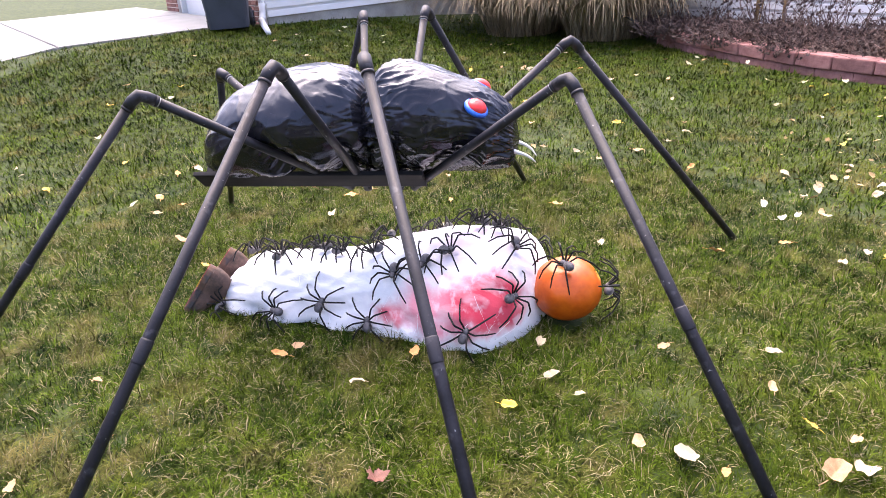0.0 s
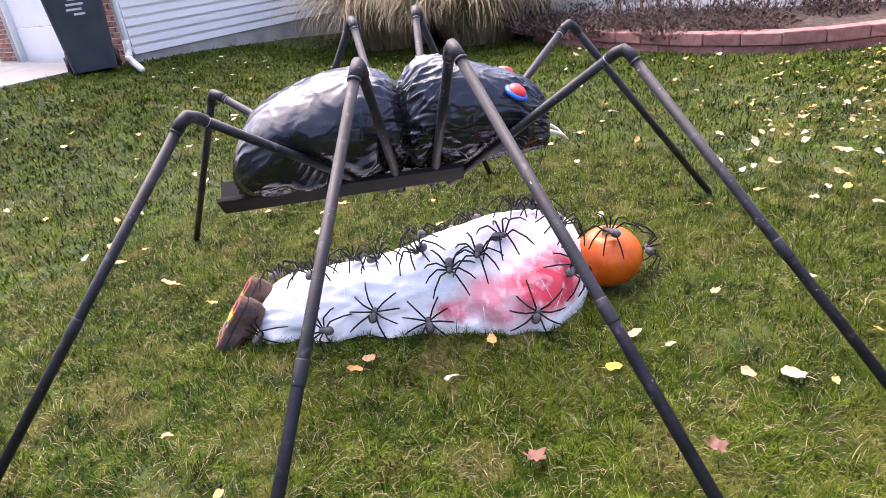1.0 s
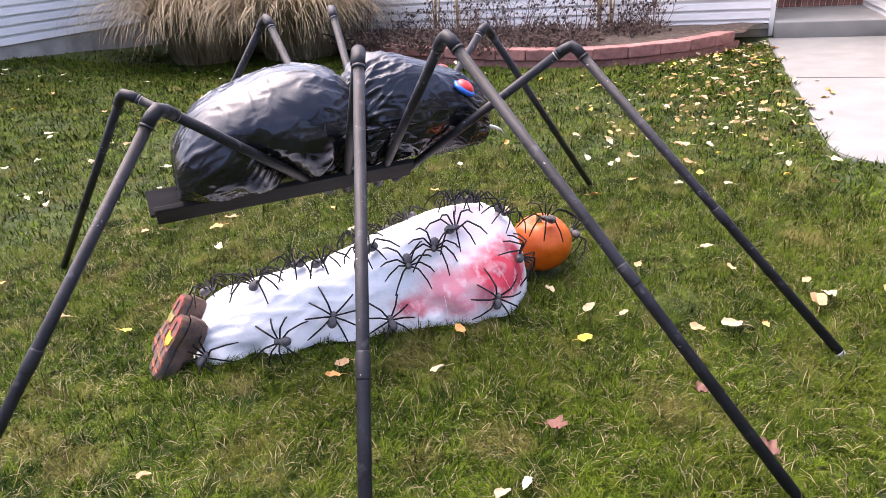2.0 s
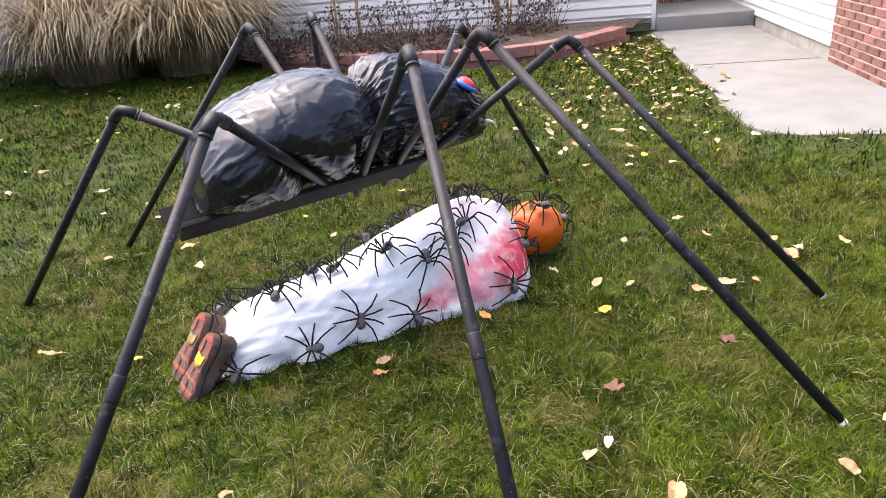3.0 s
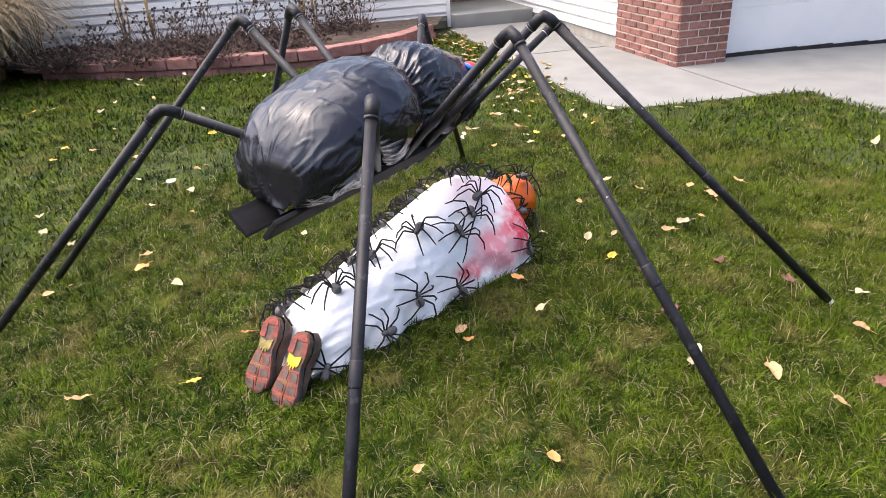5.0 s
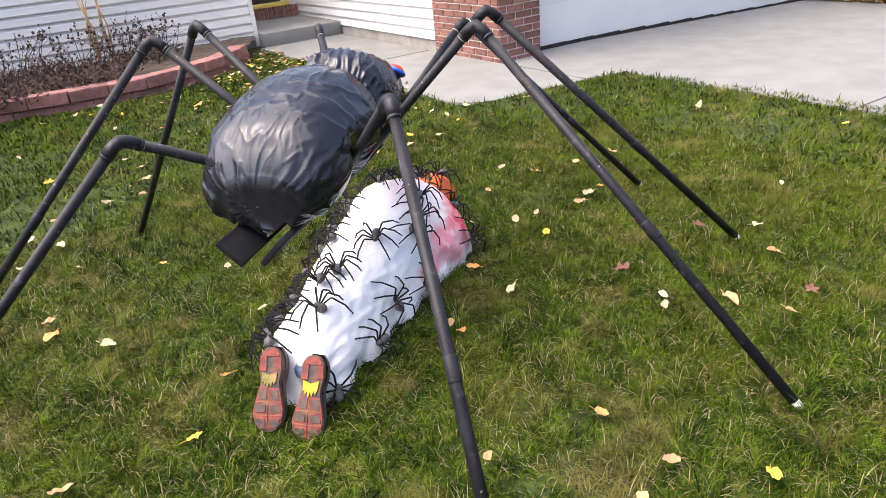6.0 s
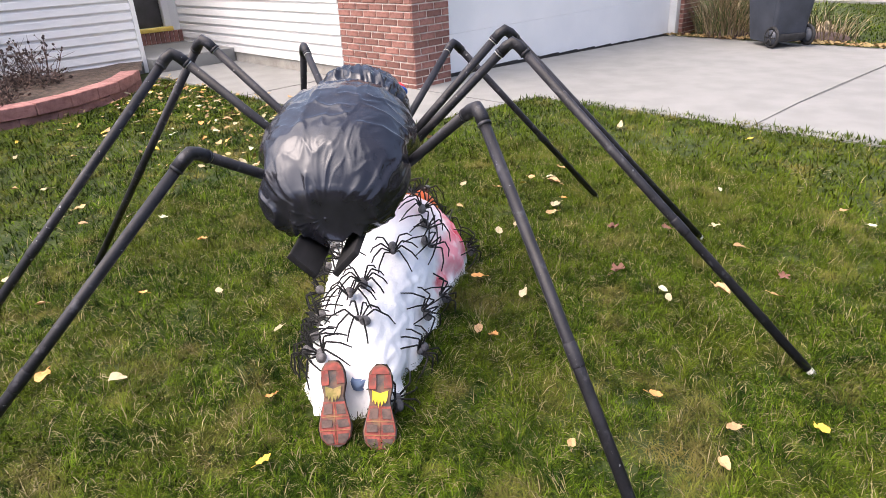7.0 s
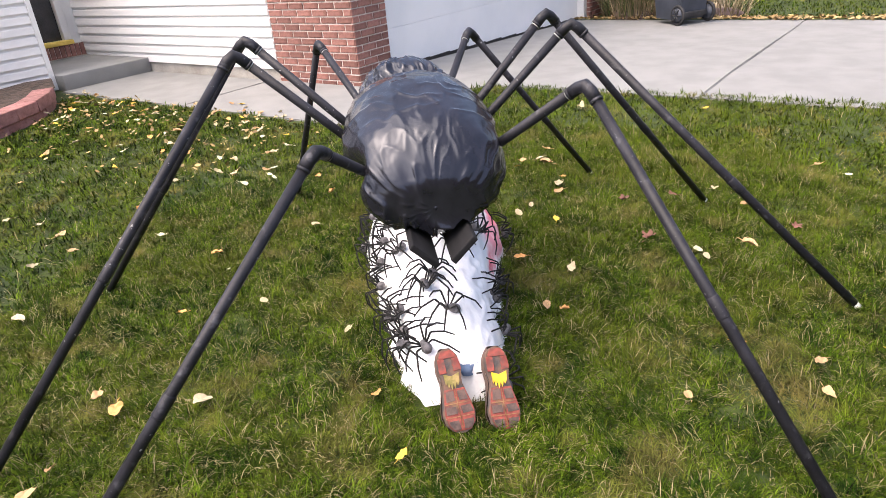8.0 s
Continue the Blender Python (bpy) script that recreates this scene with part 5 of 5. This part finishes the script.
def build_pumpkin():
    t = thing("carved_pumpkin", PUMPKIN, "carved orange pumpkin on the grass as the dummy's head", "pumpkin")
    bm = bmesh.new()
    nu, nv = 120, 72
    grid = []

    def carved(a, b):
        """Openings cut through the rind; a: degrees round from the face's middle, b: degrees of latitude."""
        eye = abs(abs(a) - 27) + abs(b - 22) * 0.9 < 13
        nose = abs(a) < 8 - (b - 2) * 0.6 and -4 < b < 12
        mouth = abs(b + 24 - 0.012 * a * a) < 8.5 and abs(a) < 46 and not (abs(a - 12) < 6 and b > -22 + 0.012 * a * a)
        return eye or nose or mouth
    for j in range(nv + 1):
        lat = -math.pi / 2 + math.pi * j / nv
        row = []
        for i in range(nu):
            lon = 2 * math.pi * i / nu
            rib = 0.0014 * (abs(math.sin(lon * 5.5)) - 0.6) * math.cos(lat) ** 0.5 if math.cos(lat) > 0.01 else 0
            r = 0.120 + rib + 0.004 * noise.noise(Vector((math.cos(lon), math.sin(lon), lat)) * 1.4)
            dimple = 0.020 * math.exp(-((math.pi / 2 - abs(lat)) / 0.30) ** 2)
            row.append(bm.verts.new((r * math.cos(lat) * math.cos(lon), r * math.cos(lat) * math.sin(lon), 0.110 * math.sin(lat) - math.copysign(dimple, lat))))
        grid.append(row)
    for j in range(nv):
        for i in range(nu):
            a = (math.degrees(2 * math.pi * (i + 0.5) / nu) + 180) % 360 - 180
            b = -90 + 180 * (j + 0.5) / nv
            if not carved(a + 0, b):
                bm.faces.new((grid[j][i], grid[j][(i + 1) % nu], grid[j + 1][(i + 1) % nu], grid[j + 1][i]))
    bmesh.ops.remove_doubles(bm, verts=bm.verts[:], dist=0.00005)
    bmesh.ops.delete(bm, geom=[w for w in bm.verts if not w.link_faces], context="VERTS")
    rind = part("rind", bm, M_PUMPKIN, t, "orange rind with carved openings")
    rind.data.materials.append(M_FLESH)
    sol = rind.modifiers.new("thickness", "SOLIDIFY")
    sol.thickness, sol.offset, sol.material_offset, sol.material_offset_rim = 0.014, -1, 1, 1
    part("stem", tube([(0, 0, 0.084), (0.002, 0.002, 0.104), (0.010, 0.004, 0.118)], [0.017, 0.011, 0.012], 7), M_STEM, t, "dry cut stem", smooth=False)


build_pumpkin()


# ---- toy spiders ----
def toy_spider():
    """A palm-sized plastic spider facing +x: two bodies and eight bent legs."""
    t = thing("toy_spider", pose(0, 0, 0), "small black plastic spider with bent legs clinging to the webbing", "toy spider", "small plastic spiders on the dummy")
    part("abdomen", ball((-0.021, 0, 0.023), (0.0205, 0.017, 0.016), 8, 14), M_TOY_BODY, t, "round grey-black abdomen")
    part("head", ball((0.004, 0, 0.021), (0.0135, 0.0115, 0.010), 8, 12), M_TOY_BODY, t)
    for side in (-1, 1):
        for k, (ang, reach) in enumerate(((34, 0.112), (68, 0.094), (104, 0.094), (142, 0.114))):
            a = radians(ang) * side
            d = Vector((math.cos(a), math.sin(a), 0))
            p = [Vector((0.008 - 0.005 * k, 0.006 * side, 0.02)), d * reach * 0.42 + Vector((0, 0, 0.058)), d * reach * 0.8 + Vector((0, 0, 0.03)), d * reach + Vector((0, 0, -0.004))]
            part("leg", tube([p[0], p[0].lerp(p[1], 0.92), p[1].lerp(p[2], 0.08), p[2], p[3]], [0.0032, 0.0031, 0.0031, 0.0029, 0.0021], 6), M_TOY, t, smooth=False)
    return t


def bundle_pose(s, th, yaw):
    p = bundle_point(s, th)
    n = (bundle_point(s + 0.02, th) - bundle_point(s - 0.02, th)).cross(bundle_point(s, min(th + 0.1, math.pi)) - bundle_point(s, max(th - 0.1, 0)))
    n = -n.normalized() if n.z < 0 else n.normalized()
    n = (n + Vector((0, 0, 0.25))).normalized()
    x = Vector((math.cos(radians(yaw)), math.sin(radians(yaw)), 0))
    x = (x - n * x.dot(n)).normalized()
    return BUNDLE @ (Matrix.Translation(p) @ Matrix((x, n.cross(x), n)).transposed().to_4x4())


# place along the bundle, angle over it (0: path side, 180: house side), heading
SPIDERS_ON_BUNDLE = [(-0.45, 88, 65), (-0.41, 10, 160), (-0.225, 24, 80), (-0.04, 9, 95), (-0.64, 10, 40), (-0.215, 95, 20), (-0.313, 103, 200), (-0.05, 76, 190),
                     (0.055, 48, 265), (0.155, 57, 250), (0.25, 68, 5), (0.45, 74, 300), (0.455, 32, 60), (0.33, 13, 80), (0.305, 101, 190), (0.385, 96, 330)]
SPIDERS_ON_BUNDLE += [(-0.054, 123, 110), (0.24, 160, 280), (-0.119, 156, 70), (-0.267, 157, 300), (-0.535, 142, 250), (-0.45, 150, 85), (-0.36, 146, 120), (0.08, 140, 60), (0.15, 128, 150), (-0.60, 118, 20), (0.33, 142, 30), (0.0, 152, 90), (0.47, 150, 80)]


def build_toy_spiders():
    first = toy_spider()
    spots = [bundle_pose(s, radians(a), yaw) for s, a, yaw in SPIDERS_ON_BUNDLE]
    for way, yaw in ((Vector((-0.02, -0.42, 0.9)), 150), (Vector((0.96, 0.15, 0.12)), 70)):
        n = way.normalized()
        x = Vector((math.cos(radians(yaw)), math.sin(radians(yaw)), 0.2))
        x = (x - n * x.dot(n)).normalized()
        spots.append(Matrix.Translation(Vector((0.098, 2.581, 0.068)) + n * 0.115) @ Matrix((x, n.cross(x), n)).transposed().to_4x4())
    for i, m in enumerate(spots):
        if i == 0:
            first.matrix_world = m
        else:
            copy_thing(first, m)


build_toy_spiders()


# ---- fallen leaves ----
def leaf_mesh(kind, material, rng):
    """A dry fallen leaf: a lobed or oval blade with a fold, curl and stalk."""
    bm = bmesh.new()
    n, rows = 34, 4
    outline = []
    seed = rng.uniform(0, 50)
    for k in range(n):
        a = 2 * math.pi * k / n
        if kind == "maple":
            r = 0.5 + 0.5 * abs(math.cos(2.5 * a)) ** 1.3 * (0.75 + 0.25 * math.cos(a)) + 0.06 * math.sin(13 * a)
            r *= 0.9
        else:
            r = 0.66 + 0.16 * math.cos(a) ** 2 + 0.22 * max(0.0, math.cos(a)) ** 9 - 0.2 * max(0.0, -math.cos(a)) ** 7
            r *= 1 + (0.03 if kind == "oval" else 0.07) * math.sin(11 * a + 1) + 0.12 * noise.noise(Vector((math.cos(a) * 1.5, math.sin(a) * 1.5, seed)))
        outline.append((r * math.cos(a), r * math.sin(a) * (0.8 if kind != "maple" else 1)))
    curl, fold, twist = rng.uniform(-0.2, 0.9), rng.uniform(0.05, 0.6), rng.uniform(-0.7, 0.7)
    mid = bm.verts.new((0, 0, 0))
    prev = None
    for j in range(1, rows + 1):
        ring = []
        for x, y in outline:
            px, py = x * j / rows, y * j / rows
            z = curl * (px * px) * 0.5 + fold * abs(py) + twist * px * py + 0.22 * noise.noise(Vector((px * 2.5 + curl * 30, py * 2.5, fold * 9)))
            ring.append(bm.verts.new((px, py, z)))
        for k in range(n):
            if prev is None:
                bm.faces.new((mid, ring[k], ring[(k + 1) % n]))
            else:
                bm.faces.new((prev[k], ring[k], ring[(k + 1) % n], prev[(k + 1) % n]))
        prev = ring
    tube([(-0.7, 0, 0.02), (-1.0, 0.03, 0.06), (-1.35, 0.12, 0.03)], 0.03, 4, bm)
    return mesh_of("fallen_leaf", bm, material)


LEAF_LABEL = {0: "cream dried leaf lying on the grass", 1: "tan curled dry leaf lying on the grass", 2: "yellow fallen leaf lying on the grass",
              3: "orange-brown fallen leaf lying on the grass", 4: "dark red lobed maple leaf lying on the grass", 5: "pale yellow-green fallen leaf on the lawn"}


def build_leaves():
    rng = random.Random(71)
    lib = {c: [leaf_mesh("maple" if c == 4 else rng.choice(("oval", "wavy")), LEAF_MATS[c], rng) for _ in range(4)] for c in range(6)}

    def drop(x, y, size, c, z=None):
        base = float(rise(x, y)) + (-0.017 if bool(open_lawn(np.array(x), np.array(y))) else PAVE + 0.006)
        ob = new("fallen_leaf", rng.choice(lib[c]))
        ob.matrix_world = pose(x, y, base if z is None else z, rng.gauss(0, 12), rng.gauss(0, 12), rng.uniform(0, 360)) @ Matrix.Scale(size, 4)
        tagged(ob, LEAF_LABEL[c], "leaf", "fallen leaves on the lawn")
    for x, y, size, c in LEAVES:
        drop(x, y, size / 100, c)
    for _ in range(210):
        while True:
            x, y = rng.uniform(-4.5, 3.6), rng.uniform(2.9, 8.6)
            u, v = house_uv(x, y)
            near = math.exp(-((u + 1.6) / 0.9) ** 2)
            if bool(open_lawn(np.array(x), np.array(y))) and rng.random() < 0.25 + 0.9 * near and math.hypot(x + 0.5, y - 2.5) > 1.1:
                break
        drop(x, y, rng.uniform(0.022, 0.042), rng.choices(range(6), (6, 3, 1.6, 1.4, 0.4, 4))[0])
    for _ in range(40):
        u, v = rng.uniform(-1.9, -0.9), rng.uniform(-0.5, 3.3)
        w = HOUSE @ Vector((u, v, 0))
        drop(w.x, w.y, rng.uniform(0.025, 0.045), rng.choices(range(6), (3, 3, 3, 2, 0.5, 1))[0])
    for _ in range(24):
        u, v = rng.uniform(5.3, 6.6), rng.uniform(-1.6, -0.9)
        w = HOUSE @ Vector((u, v, 0))
        drop(w.x, w.y, rng.uniform(0.03, 0.05), rng.choice((1, 3, 0)))


def leaf_litter(name, spots, rng, label):
    """Loose dry leaf scraps in one sheet of small curled leaves."""
    v, f = [], []
    for x, y, z, size in spots:
        m = pose(x, y, z, rng.gauss(0, 22), rng.gauss(0, 22), rng.uniform(0, 360))
        base, wide, curl = len(v), rng.uniform(0.4, 0.8), rng.uniform(0.05, 0.5)
        for px, py in ((-1, 0), (-0.4, -wide), (0.35, -wide * 0.9), (1, 0), (0.35, wide * 0.9), (-0.4, wide), (0, 0)):
            v.append(tuple(m @ Vector((px * size, py * size, curl * size * (py * py + 0.4 * px * px)))))
        f += [(base + 6, base + k, base + (k + 1) % 6) for k in range(6)]
    ob = new(name, quick_mesh(name, np.array(v), np.array(f), M_LITTER))
    tagged(ob, label, "leaf litter", kind="stuff")


def build_litter():
    rng = random.Random(12)
    spots = []
    while len(spots) < 420:
        u, v = rng.gauss(-1.6, 0.6), rng.uniform(-0.9, 3.1)
        w = HOUSE @ Vector((u, v, 0))
        if bool(open_lawn(np.array(w.x), np.array(w.y))):
            spots.append((w.x, w.y, float(rise(w.x, w.y)) - 0.018, rng.uniform(0.008, 0.024)))
    leaf_litter("leaf_litter", spots, rng, "scattered yellow and tan leaf scraps by the path")
    spots = []
    for _ in range(900):
        u, v = 5.15 + abs(rng.gauss(0, 0.16)), rng.uniform(-5.5, 0.2)
        w = HOUSE @ Vector((u, v, 0))
        spots.append((w.x, w.y, float(rise(w.x, w.y)) - 0.025, rng.uniform(0.015, 0.045)))
    leaf_litter("leaf_litter", spots, rng, "dry tan leaf litter along the driveway edge")


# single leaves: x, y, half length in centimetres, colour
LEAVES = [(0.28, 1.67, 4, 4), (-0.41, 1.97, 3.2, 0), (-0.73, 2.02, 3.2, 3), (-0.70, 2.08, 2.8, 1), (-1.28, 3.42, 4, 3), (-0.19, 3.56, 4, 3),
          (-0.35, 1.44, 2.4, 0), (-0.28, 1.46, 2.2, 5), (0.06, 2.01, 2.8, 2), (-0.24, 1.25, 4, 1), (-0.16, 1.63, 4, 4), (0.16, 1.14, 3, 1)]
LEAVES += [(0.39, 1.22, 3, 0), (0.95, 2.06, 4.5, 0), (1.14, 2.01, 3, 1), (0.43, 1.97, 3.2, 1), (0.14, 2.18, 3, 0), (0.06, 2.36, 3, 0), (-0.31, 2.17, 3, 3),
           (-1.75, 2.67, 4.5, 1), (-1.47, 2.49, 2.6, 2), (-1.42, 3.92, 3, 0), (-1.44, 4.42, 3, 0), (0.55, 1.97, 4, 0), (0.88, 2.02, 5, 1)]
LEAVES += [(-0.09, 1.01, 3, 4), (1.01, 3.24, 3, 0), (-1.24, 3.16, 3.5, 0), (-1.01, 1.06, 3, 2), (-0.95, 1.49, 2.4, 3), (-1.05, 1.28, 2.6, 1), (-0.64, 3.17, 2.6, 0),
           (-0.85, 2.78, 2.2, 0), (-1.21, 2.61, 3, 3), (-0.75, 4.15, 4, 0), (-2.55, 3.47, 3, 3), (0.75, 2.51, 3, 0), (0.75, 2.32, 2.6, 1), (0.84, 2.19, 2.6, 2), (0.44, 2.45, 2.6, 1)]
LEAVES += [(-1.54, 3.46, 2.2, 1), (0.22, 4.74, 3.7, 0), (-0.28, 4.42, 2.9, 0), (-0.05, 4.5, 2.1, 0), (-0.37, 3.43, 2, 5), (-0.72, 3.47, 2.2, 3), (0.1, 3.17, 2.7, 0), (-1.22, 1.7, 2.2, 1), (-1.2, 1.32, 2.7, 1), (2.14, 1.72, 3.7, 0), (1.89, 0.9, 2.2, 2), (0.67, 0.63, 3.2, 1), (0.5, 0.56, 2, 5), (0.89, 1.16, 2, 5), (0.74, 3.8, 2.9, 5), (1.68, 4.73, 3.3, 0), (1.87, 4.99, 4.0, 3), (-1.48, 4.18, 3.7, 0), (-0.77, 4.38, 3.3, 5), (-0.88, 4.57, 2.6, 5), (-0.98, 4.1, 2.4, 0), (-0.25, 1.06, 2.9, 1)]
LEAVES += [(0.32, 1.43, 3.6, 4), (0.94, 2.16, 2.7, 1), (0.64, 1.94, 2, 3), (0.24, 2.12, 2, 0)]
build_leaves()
build_litter()


# ---- turf ----
def build_turf():
    rng = np.random.default_rng(8)

    def scatter(n, x0, x1, y0, y1, keep):
        x, y = rng.uniform(x0, x1, n), rng.uniform(y0, y1, n)
        gap = np.sin(31 * x + 3.1 * np.sin(13 * y)) * np.sin(29 * y + 2.7 * np.sin(17 * x)) + 0.6 * np.sin(5.3 * x + 2 * np.sin(4.1 * y)) * np.sin(6.1 * y)
        k = keep(x, y) & open_lawn(x, y) & (rng.uniform(0, 1, n) > 0.6 * np.clip(gap - 0.2, 0, 1))
        return x[k], y[k]

    def patch(name, xs, ys, length, width, lean, mat, label):
        n = len(xs)
        tuft = np.sin(23 * xs + 5 * np.sin(9 * ys)) * np.sin(21 * ys + 4 * np.sin(11 * xs))
        ln = length * rng.uniform(0.5, 1.15, n) * (1 + 0.55 * tuft)
        v, f = blades(rng, xs, ys, SOIL + rise(xs, ys), ln, width * rng.uniform(0.7, 1.3, n), np.clip(rng.normal(lean, 20, n), 4, 84))
        ob = new(name, quick_mesh(name, v, f, mat))
        tagged(ob, label, "grass", kind="stuff")
    near = lambda x, y: np.hypot((x + 0.4) / 1.1, y - 2.3) < 2.0
    ring = lambda x, y: ~near(x, y) & (np.hypot(x + 0.4, y - 2.3) < 3.7)
    x, y = scatter(700000, -2.7, 1.9, 0.25, 4.35, near)
    patch("lawn_grass", x, y, 0.050, 0.0027, 55, M_GRASS, "green autumn turf with leaning blades")
    x, y = scatter(95000, -2.7, 1.9, 0.25, 4.35, near)
    patch("dead_grass", x, y, 0.056, 0.0025, 66, M_STRAW, "straw-coloured dead blades in the turf")
    x, y = scatter(330000, -4.2, 3.4, -1.5, 6.1, ring)
    patch("lawn_grass", x, y, 0.052, 0.0062, 54, M_GRASS, "green autumn turf round the decoration")
    x, y = scatter(24000, -4.2, 3.4, -1.5, 6.1, ring)
    patch("dead_grass", x, y, 0.056, 0.0036, 64, M_STRAW, "straw-coloured dead blades round the decoration")
    mid = lambda x, y: ~near(x, y) & ~ring(x, y)
    x, y = scatter(170000, -9.0, 4.5, -1.5, 10.5, mid)
    patch("lawn_grass", x, y, 0.058, 0.0105, 56, M_GRASS, "green autumn turf further across the lawn")
    x, y = scatter(40000, -16, 5, -14, 14, lambda x, y: (y < -1.5) | (x < -9) | (y > 10.5))
    patch("lawn_grass", x, y, 0.08, 0.02, 45, M_GRASS, "green turf at the edges of the lawn")
    x, y = scatter(280000, -6.2, 3.8, 2.9, 9.4, mid)
    patch("lawn_grass", x, y, 0.052, 0.0078, 57, M_GRASS, "green autumn turf between the spider and the bed")
    x, y = scatter(110000, 5.5, 18, -9, 4, lambda x, y: (house_uv(x, y)[0] > 5.2) & (house_uv(x, y)[1] < 6))
    patch("lawn_grass", x, y, 0.06, 0.012, 50, M_GRASS, "green side lawn beyond the driveway")


build_turf()
